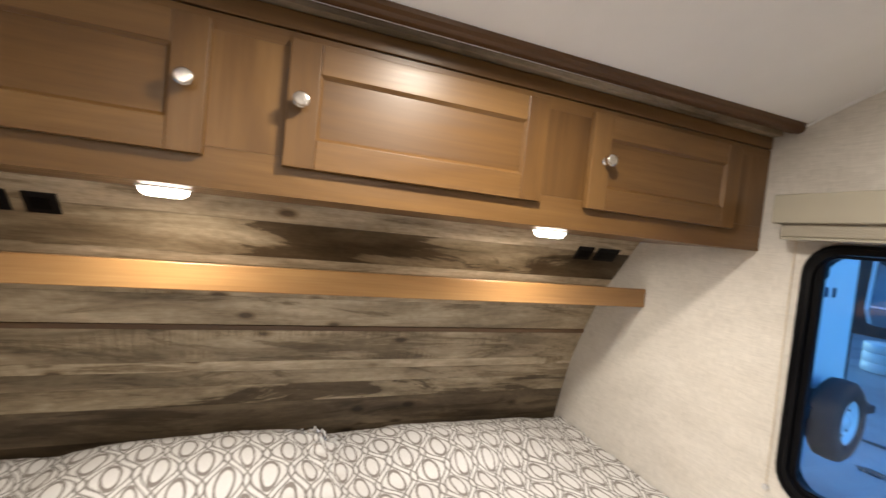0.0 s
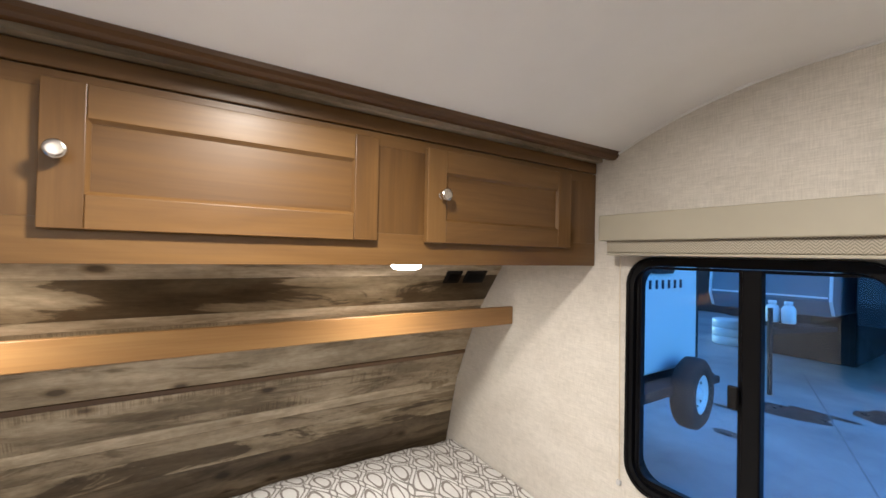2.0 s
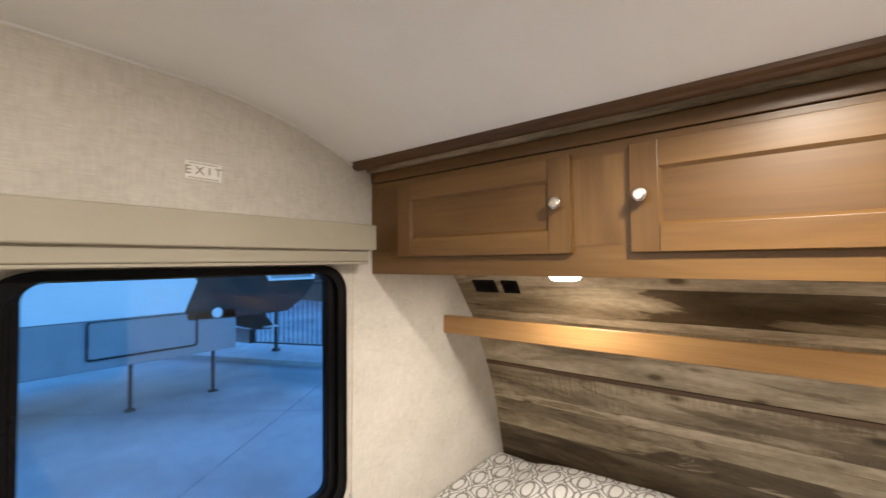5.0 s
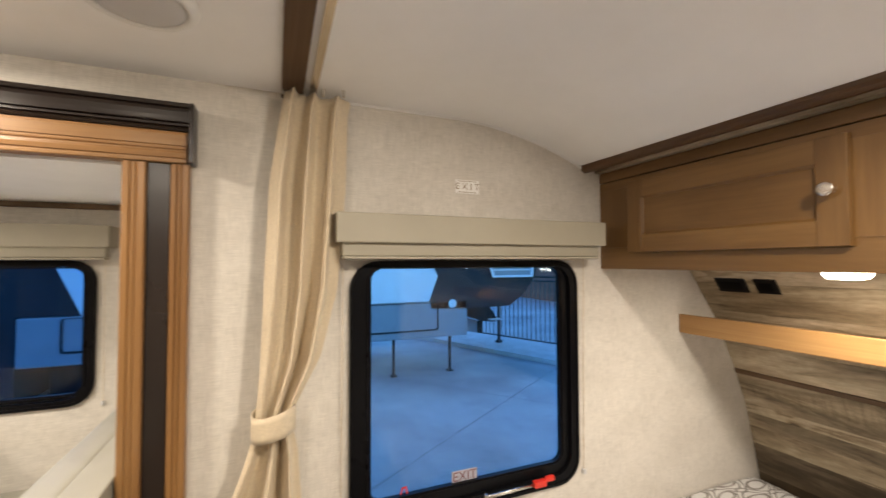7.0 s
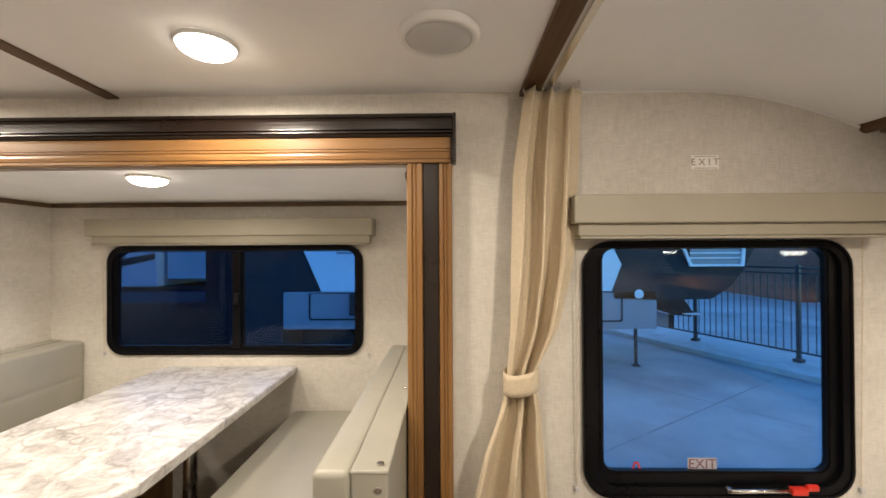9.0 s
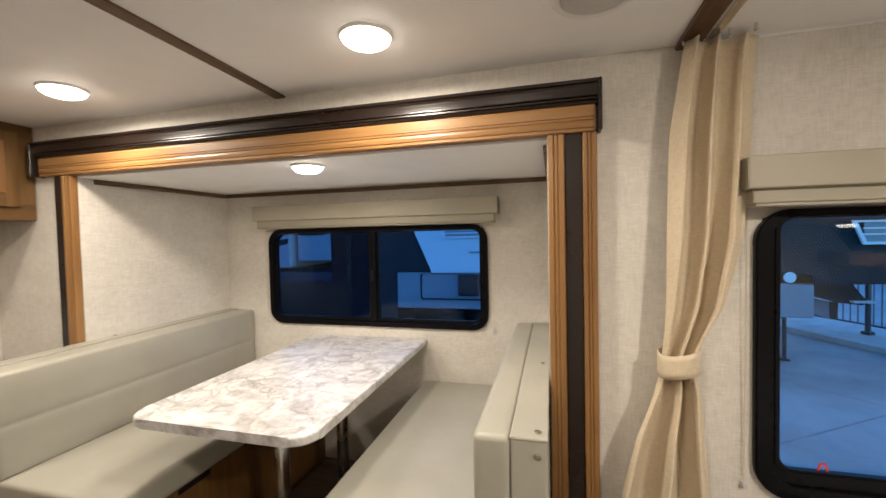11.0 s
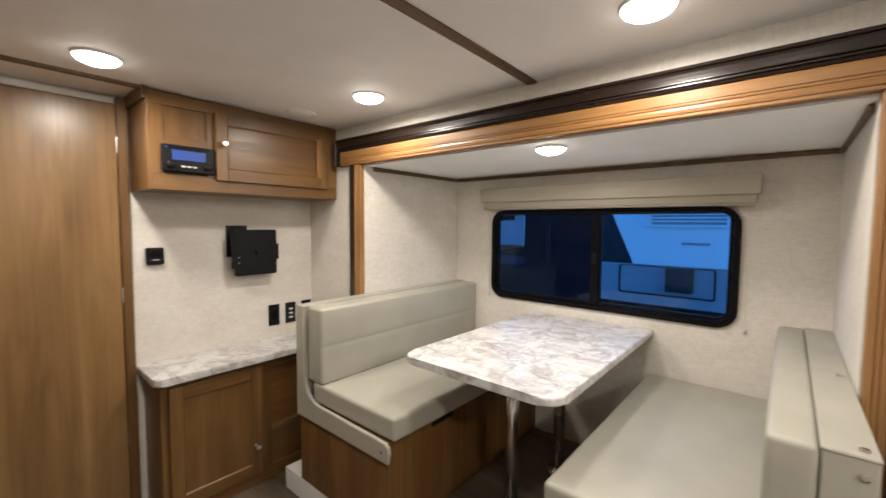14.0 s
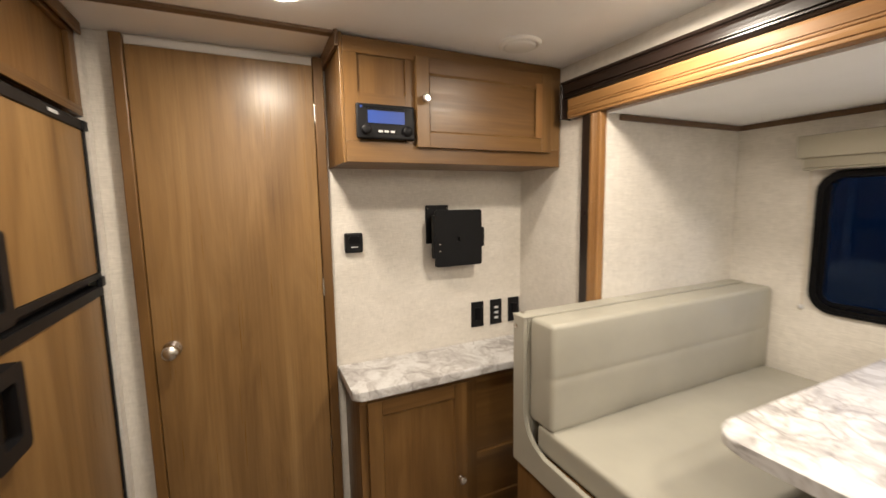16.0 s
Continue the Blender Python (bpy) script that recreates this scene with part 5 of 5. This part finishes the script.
def pull_cord(x, side, y, z0, z1):
    ob = thing("shade_cord", (x, y, z0), "thin beige shade cord with a small tassel", "cord", "shade cords")
    part("cord", tube((x + side * 0.006, y, z0 + 0.01), (x + side * 0.02, y, z1), 0.0012, 6), M_CURTAIN, ob)
    part("clip", box(x + side * 0.001, x + side * 0.014, y - 0.006, y + 0.006, z0 - 0.004, z0 + 0.012, 0.002), M_GREYPL, ob)


pull_cord(SLIDE, 1, -0.545, 0.915, 1.52)
pull_cord(SLIDE, 1, -1.925, 0.925, 1.52)
pull_cord(L, 1, 1.125, 0.71, 1.52)
pull_cord(L, 1, 0.262, 0.71, 1.52)
pull_cord(R, -1, 1.115, 0.74, 1.52)


# thin white bead where the bed walls meet the ceiling
def seam(name, x, s):
    bm = bmesh.new()
    rows = []
    for i in range(41):
        y = 0.19 + 0.95 * i / 40
        z = ceiling_z(x, y)
        rows.append([bm.verts.new(p) for p in ((x, y, z - 0.006), (x + s * 0.004, y, z - 0.005), (x + s * 0.006, y, z - 0.0005), (x, y, z))])
    for a, b in zip(rows, rows[1:]):
        for i in range(4):
            bm.faces.new((a[i], a[(i + 1) % 4], b[(i + 1) % 4], b[i]))
    return solo(name, bm, M_WHITE, "thin white bead between wall and ceiling", "trim", kind="structure")


seam("trim_seam_west", L, 1)
seam("trim_seam_east", R, -1)

# ---- outside: the sales yard at dusk ----
GROUND = -0.68
M_CONCRETE = plain("damp_concrete", (0.34, 0.34, 0.34), 0.55, spots=0.3, scale=6, bumps=0.04, bump_scale=60)
M_TRAILER = plain("white_trailer_skin", (0.80, 0.81, 0.82), 0.35, spots=0.03, bumps=0)
M_GREYSKIN = plain("grey_trailer_skin", (0.30, 0.31, 0.33), 0.4, spots=0.06, bumps=0)
M_DARKSKIN = plain("dark_trailer_skin", (0.012, 0.013, 0.016), 0.7, spots=0.2, bumps=0)
M_RUBBER = plain("tyre_rubber", (0.02, 0.02, 0.021), 0.75, spots=0.2, bumps=0.3)
M_STAIN = plain("wet_stain", (0.06, 0.06, 0.06), 0.3, spots=0.2, bumps=0)
M_JOINT = plain("concrete_joint", (0.26, 0.26, 0.26), 0.8, spots=0.2, bumps=0)
M_IRON = plain("black_iron", (0.035, 0.038, 0.045), 0.5, spots=0.2, bumps=0)
M_BRICK = plain("red_brown_wall", (0.20, 0.085, 0.06), 0.8, spots=0.2, bumps=0.2)
M_TEAL = plain("teal_container", (0.03, 0.07, 0.08), 0.6, spots=0.2, bumps=0)
M_LETTER = plain("navy_lettering", (0.02, 0.03, 0.06), 0.5, spots=0.1, bumps=0)
bm = bmesh.new()
bmesh.ops.create_grid(bm, x_segments=8, y_segments=8, size=400, matrix=Matrix.Translation((0, 0, GROUND)))
ground = solo("ground", bm, M_CONCRETE, "grey concrete sales yard", "ground", kind="structure")


def strip_on_ground(name, a, b, w, material, parent, h=0.006):
    a, b = Vector(a), Vector(b)
    n = Vector((-(b - a).y, (b - a).x)).normalized() * w / 2
    bm = bmesh.new()
    lo = [bm.verts.new((*p, GROUND + h)) for p in (a - n, b - n, b + n, a + n)]
    bm.faces.new(lo)
    return part(name, bm, material, parent)


strip_on_ground("joint", (10.6, 3.08), (3.2, 0.18), 0.02, M_JOINT, ground)
strip_on_ground("joint", (-3.2, 0.9), (-6.2, 5.4), 0.025, M_JOINT, ground)
strip_on_ground("joint", (-9.0, 0.2), (-4.2, 4.2), 0.02, M_JOINT, ground)


def stain(cx, cy, rx, ry, seed):
    bm = bmesh.new()
    vs = []
    for i in range(26):
        a = math.tau * i / 26
        k = 1 + 0.35 * noise.noise((math.cos(a) * 1.6, math.sin(a) * 1.6, seed))
        vs.append(bm.verts.new((cx + rx * k * math.cos(a), cy + ry * k * math.sin(a), GROUND + 0.005)))
    bm.faces.new(vs)
    return part("wet_patch", bm, M_STAIN, ground)


for k, s in enumerate(((7.9, 2.55, 0.30, 0.5), (8.2, 2.2, 0.08, 0.4), (8.8, 1.7, 0.35, 0.28), (6.3, 2.62, 0.10, 0.18), (7.3, 3.0, 0.06, 0.3))):
    stain(*s, k)

# white travel trailer, its rear end by the window
tr = thing("travel_trailer", (4.5, 5.5, GROUND), "white travel trailer seen from its rear", "trailer")
bm = box(3.28, 5.58, 2.66, 9.5, 0.27, 2.75)
bmesh.ops.bevel(bm, geom=[e for e in bm.edges], offset=0.05, segments=3, profile=0.5, affect="EDGES")
part("body", bm, M_TRAILER, tr)
part("chassis", box(3.4, 5.5, 2.8, 9.4, -0.06, 0.268), M_DARKSKIN, tr)
part("bumper", box(3.35, 5.54, 2.45, 2.65, 0.12, 0.22, 0.01), M_DARKSKIN, tr)
part("tail_rail", box(5.585, 5.80, 2.75, 2.90, 0.3, 2.6, 0.01), M_DARKSKIN, tr)
part("window", prism(rounded(4.58, 5.0, 1.32, 1.75, 0.06), "y", 2.62, 2.658), M_DARKSKIN, tr, "dark rounded window")
for i in range(7):
    part("lettering_bar", box(4.45 + 0.12 * i, 4.475 + 0.12 * i, 2.645, 2.658, 1.16, 1.25), M_LETTER, tr, "navy lettering")
for k, y in enumerate((5.2, 6.1)):
    wheel = part("wheel", lathe([(0.19, -0.11), (0.33, -0.10), (0.35, -0.06), (0.35, 0.06), (0.33, 0.10), (0.19, 0.11)], Matrix.Translation((3.5, y, GROUND + 0.352)) @ pose(0, 0, 0, 0, 90, 0), 28), M_RUBBER, tr)
part("jack_leg", box(3.6, 3.68, 2.9, 2.98, GROUND + 0.01, -0.121), M_DARKSKIN, tr)

spare = thing("spare_wheel", (5.45, 2.35, -0.42), "spare tyre with a white steel rim on the trailer's bumper", "wheel")
MS = Matrix.Translation((5.02, 2.44, 0.10)) @ pose(0, 0, 0, 90, 0, 7)
part("tyre", lathe([(0.20, -0.10), (0.31, -0.105), (0.355, -0.07), (0.362, 0.0), (0.355, 0.07), (0.31, 0.105), (0.20, 0.10), (0.20, -0.10)], MS, 40), M_RUBBER, spare, smooth=True)
rim_p = part("rim", lathe([(0.199, -0.06), (0.199, 0.085), (0.185, 0.09), (0.165, 0.06), (0.12, 0.045), (0.06, 0.06), (0.055, 0.085), (0, 0.09)], MS, 32), M_TRAILER, spare, "white steel rim", smooth=True)
for i in range(8):
    a = math.tau * i / 8
    c = MS @ Vector((0.135 * math.cos(a), 0.135 * math.sin(a), 0.046))
    part("rim_hole", lathe([(0.020, 0), (0.020, 0.006), (0, 0.006)], Matrix.Translation(c) @ MS.to_quaternion().to_matrix().to_4x4(), 12), M_DARKSKIN, rim_p)
part("mount", box(4.95, 5.09, 2.545, 2.66, 0.03, 0.119), M_DARKSKIN, spare)
part("bracket_end", box(5.40, 5.54, 2.40, 2.449, 0.13, 0.205, 0.01), M_DARKSKIN, spare)

# trailer farther off, its nose with gas bottles towards the window
M_SLATE = plain("slate_trailer_skin", (0.19, 0.22, 0.26), 0.45, spots=0.06, bumps=0)
far = thing("travel_trailer", (11.5, 3.4, GROUND), "grey travel trailer with its tow hitch forward", "trailer")
bm = prism([(10.0, 0.52), (9.85, 0.80), (9.95, 1.7), (10.5, 2.7), (16.0, 2.7), (16.0, 0.50)], "y", 2.51, 4.40)
bmesh.ops.bevel(bm, geom=[e for e in bm.edges if abs(e.verts[0].co.y - e.verts[1].co.y) < 1e-6], offset=0.05, segments=3, profile=0.5, affect="EDGES")
part("body", bm, M_SLATE, far)
part("belt_line", box(9.815, 9.86, 2.56, 4.35, 0.845, 0.875), M_TRAILER, far)
part("corner_trim", prism([(9.96, 0.55), (9.81, 0.80), (9.90, 1.70), (9.94, 1.70), (9.86, 0.80), (10.0, 0.55)], "y", 2.50, 2.54), M_TRAILER, far)
part("corner_trim", prism([(9.96, 0.55), (9.81, 0.80), (9.90, 1.70), (9.94, 1.70), (9.86, 0.80), (10.0, 0.55)], "y", 4.37, 4.41), M_TRAILER, far)
part("arched_window", prism([(2.62, 1.62), (2.85, 1.48), (3.45, 1.40), (4.05, 1.48), (4.28, 1.62), (4.28, 1.72), (2.62, 1.72)], "x", 9.78, 9.90), M_DARKSKIN, far)
part("side_window", prism(rounded(10.4, 10.9, 1.25, 1.62, 0.05), "y", 2.49, 2.509), M_DARKSKIN, far)
part("chassis", box(12.2, 15.8, 2.7, 4.2, GROUND + 0.01, 0.498), M_DARKSKIN, far)
part("tongue", prism([(9.9, 2.45), (8.6, 2.91), (8.6, 2.97), (9.9, 3.43)], "z", 0.30, 0.38), M_DARKSKIN, far)
part("tongue_beam", box(9.9, 12.19, 2.8, 4.1, 0.36, 0.519), M_DARKSKIN, far)
part("jack", tube((8.55, 2.94, GROUND + 0.01), (8.55, 2.94, 0.72), 0.035, 12), M_DARKSKIN, far)
part("bottle_tray", box(8.88, 9.12, 2.72, 3.18, 0.381, 0.45, 0.01), M_DARKSKIN, far)
for y in (2.84, 3.06):
    bottle = part("gas_bottle", lathe([(0.085, 0), (0.098, 0.02), (0.098, 0.23), (0.075, 0.28), (0.045, 0.30), (0.06, 0.31), (0.06, 0.36), (0, 0.36)], pose(9.0, y, 0.4505), 20), M_TRAILER, far, "white gas bottle", smooth=True)
far2 = thing("travel_trailer", (13, 1.6, GROUND), "dark travel trailer parked in the yard", "trailer")
part("body", prism([(10.35, 0.40), (10.28, 0.8), (10.6, 2.6), (17, 2.6), (17, 0.40)], "y", -0.6, 2.30), M_DARKSKIN, far2)
part("chassis", box(14.6, 16.8, -0.4, 2.2, GROUND + 0.01, 0.398), M_DARKSKIN, far2)
for y in (0.0, 1.9):
    part("stand", box(10.6, 10.68, y, y + 0.08, GROUND + 0.01, 0.399), M_DARKSKIN, far2)
tub = thing("storage_tub", (12.4, 5.1, GROUND), "pale ribbed storage tub beside the trailer", "tub")
for i in range(3):
    part("tier", lathe([(0, 0), (0.33, 0), (0.35, 0.02), (0.36, 0.19), (0.345, 0.205), (0, 0.205)], pose(12.5, 5.12, GROUND + 0.006 + 0.21 * i), 28), M_TRAILER, tub, smooth=True)
solo("dark_building", box(19, 24, -14, 26, GROUND, 5.5), M_DARKSKIN, "dark workshop building behind the yard", "building")

# fifth-wheel trailer on the slide-out's side
fw = thing("fifth_wheel_trailer", (-7.9, 0, GROUND), "white and grey fifth-wheel trailer with a dark overhanging nose", "trailer")
part("lower_body", box(-9.1, -6.7, -3.2, 3.62, 0.03, 0.72, 0.02), M_GREYSKIN, fw)
part("white_side", prism([(-2.87, 1.62), (-2.48, 0.724), (2.80, 0.724), (2.98, 1.2), (2.83, 1.52), (2.6, 3.1), (-3.4, 3.1)], "x", -9.12, -6.68), M_TRAILER, fw)
part("dark_side", prism([(-4.65, -0.5), (-3.21, -0.5), (-3.21, 0.73), (-2.485, 0.73), (-2.875, 1.62), (-3.405, 3.1), (-4.65, 3.1)], "x", -9.1, -6.72), M_DARKSKIN, fw)
# added dark fill down to the ground, for the shade beneath the body
part("underside", box(-9.0, -7.4, -3.1, 1.0, GROUND + 0.01, 0.029), M_DARKSKIN, fw)
# dark block over the bright ground, stands in for shade between the trailers
part("dark_skirt", box(-9.0, -6.9, -11.0, -4.66, GROUND + 0.01, 0.52, 0.05), M_DARKSKIN, fw)
part("nose", prism([(2.84, 1.52), (2.985, 1.2), (2.82, 0.75), (2.86, 0.58), (3.62, 0.55), (4.60, 0.57), (4.95, 0.8), (5.17, 1.08), (5.42, 1.6), (5.45, 3.1), (2.61, 3.1)], "x", -9.08, -6.70), M_DARKSKIN, fw)
for y0, y1, z0, z1 in ((-2.37, -1.10, 1.37, 1.60), (4.05, 5.15, 1.16, 1.52)):
    v = part("vent_frame", ring([(y0, z1), (y0 + 0.14, z0), (y1, z0), (y1 + 0.03, z1)], [(y0 + 0.06, z1 - 0.03), (y0 + 0.18, z0 + 0.04), (y1 - 0.05, z0 + 0.04), (y1 - 0.03, z1 - 0.03)], "x", -6.679, -6.64), M_TRAILER, fw)
    for k in range(2):
        zz = z0 + (z1 - z0) * (0.42 + 0.25 * k)
        part("louvre", box(-6.676, -6.65, y0 + 0.15, y1 - 0.05, zz - 0.012, zz + 0.012), M_TRAILER, v)
    part("backing", box(-6.679, -6.674, y0 + 0.16, y1 - 0.05, z0 + 0.04, z1 - 0.03), M_GREYSKIN, v)
part("hatch_frame", ring(rounded(-2.72, -1.25, 0.20, 0.70, 0.05), rounded(-2.69, -1.28, 0.23, 0.69, 0.04), "x", -6.699, -6.685), M_DARKSKIN, fw, "dark-edged luggage hatch")
part("hatch_frame", ring(rounded(1.6, 3.0, 0.16, 0.70, 0.05), rounded(1.63, 2.97, 0.19, 0.69, 0.04), "x", -6.699, -6.685), M_DARKSKIN, fw, "dark-edged luggage hatch")
part("grab_handle", box(-6.679, -6.66, -1.75, -1.35, 1.085, 1.125, 0.01), M_GREYSKIN, fw)
part("pump_fitting", box(-6.699, -6.55, -1.95, -1.55, 0.30, 0.70, 0.03), M_DARKSKIN, fw)
part("badge", lathe([(0.085, 0), (0.075, 0.012), (0, 0.014)], Matrix.Translation((-6.699, 3.30, 0.66)) @ pose(0, 0, 0, 0, 90, 0), 24), M_TRAILER, fw, "pale oval badge")
part("pin_box", prism([(3.62, 0.54), (4.5, 0.56), (4.75, 0.20), (4.70, 0.12), (4.35, 0.16), (3.9, 0.32)], "x", -8.1, -7.5), M_DARKSKIN, fw)
part("pin_plate", box(-8.05, -7.4, 4.52, 4.80, 0.17, 0.20), M_TRAILER, fw)
part("hitch_shield", prism([(3.85, 0.28), (4.35, 0.14), (4.35, -0.14), (3.75, 0.02)], "x", -7.9, -7.7), M_GREYSKIN, fw)
part("king_pin", box(-7.85, -7.75, 4.4, 4.5, -0.16, 0.121), M_DARKSKIN, fw)
for y in (2.10, 3.25):
    part("landing_leg", box(-6.86, -6.815, y + 0.02, y + 0.065, GROUND + 0.03, 0.028), M_DARKSKIN, fw)
    part("foot", box(-6.90, -6.78, y - 0.01, y + 0.10, GROUND + 0.005, GROUND + 0.029), M_DARKSKIN, fw)
for y in (-2.3, -1.4):
    part("wheel", lathe([(0, -0.09), (0.17, -0.09), (0.19, -0.11), (0.35, -0.10), (0.35, 0.10), (0.19, 0.11), (0.17, 0.09), (0, 0.09)], Matrix.Translation((-7.2, y, GROUND + 0.352)) @ pose(0, 0, 0, 0, 90, 0), 24), M_RUBBER, fw)

wt = thing("travel_trailer", (-16, -10, GROUND), "white travel trailer with dark swoops and a dark door", "trailer")
part("body", box(-19, -13.0, -12.8, -10.15, 0.30, 3.0, 0.05), M_TRAILER, wt)
part("end_wall", box(-16.5, -13.3, -10.0, -8.35, 0.55, 3.0, 0.03), M_TRAILER, wt)
part("window", box(-12.999, -12.96, -11.9, -11.0, 1.45, 2.1, 0.02), M_DARKSKIN, wt)
part("window", box(-13.299, -13.26, -9.9, -8.75, 1.55, 2.2, 0.02), M_DARKSKIN, wt)
part("swoosh", prism([(-12.7, 1.0), (-10.2, 1.45), (-10.2, 1.25), (-12.7, 0.7)], "x", -12.999, -12.97), M_DARKSKIN, wt)
part("chassis", box(-18.8, -13.4, -12.6, -8.5, GROUND + 0.01, 0.298), M_DARKSKIN, wt)
solo("dark_building", box(-30, -24, -40, -2.0, GROUND, 6.0), M_DARKSKIN, "dark building behind the parked trailers", "building")

# iron fence on a raised concrete strip
FA, FB = Vector((-12.5, 3.64)), Vector((-2.6, 7.98))
d = (FB - FA).normalized()
n = Vector((-d.y, d.x))
kerb = bmesh.new()
a, b = FA - n * 0.78, FB - n * 0.78
c = [a, b, b + n * 1.6, a + n * 1.6]
lo = [kerb.verts.new((*p, GROUND + 0.001)) for p in c]
hi = [kerb.verts.new((*p, GROUND + 0.10)) for p in c]
kerb.faces.new(hi)
for i in range(4):
    kerb.faces.new((lo[i], lo[(i + 1) % 4], hi[(i + 1) % 4], hi[i]))
solo("kerb", kerb, plain("pale_kerb", (0.5, 0.5, 0.5), 0.7, spots=0.15), "raised pale concrete kerb along the fence", "kerb", kind="structure")
fence = thing("iron_fence", (-7.5, 5.8, GROUND + 0.1), "black iron railing fence on a concrete kerb", "fence")
length = (FB - FA).length
ang = math.degrees(math.atan2(d.y, d.x))
MF = pose(FA.x, FA.y, 0, 0, 0, ang)
for z in (-0.40, 1.02, 1.12):
    bm = box(0, length, -0.016, 0.016, z - 0.015, z + 0.015)
    bm.transform(MF)
    part("rail", bm, M_IRON, fence)
bm = box(-0.0065, 0.0065, -0.0065, 0.0065, -0.38, 1.0)
bm.transform(pose(0, 0, 0, 0, 0, ang))
picket = finish(bm, "picket", M_IRON)
for i in range(int(length / 0.125)):
    ob = new("picket", picket)
    p = FA + d * (0.0625 + 0.125 * i)
    ob.location = (p.x, p.y, 0)
    ob.parent = fence
    ob.matrix_parent_inverse = Matrix.Translation(-fence.location)
for i in range(6):
    bm = box(-0.03, 0.03, -0.03, 0.03, GROUND + 0.105, 1.18)
    box(-0.07, 0.07, -0.07, 0.07, GROUND + 0.1005, GROUND + 0.16, 0.01, bm=bm)
    bm.transform(Matrix.Translation((*(FA + d * (0.45 + 1.95 * i)), 0)) @ pose(0, 0, 0, 0, 0, ang))
    part("post", bm, M_IRON, fence)
solo("low_wall", box(-34, -16, 14.0, 15, GROUND, 1.6), M_BRICK, "red-brown wall across the street", "wall", kind="structure")
solo("low_wall", box(-16, 4, 15.6, 16.4, GROUND, 1.45), M_BRICK, "red-brown wall across the street", "wall", kind="structure")
solo("waste_container", box(-8.6, -7.0, 11.0, 12.2, GROUND, 0.9, 0.04), M_TEAL, "dark teal waste container beyond the fence", "container")
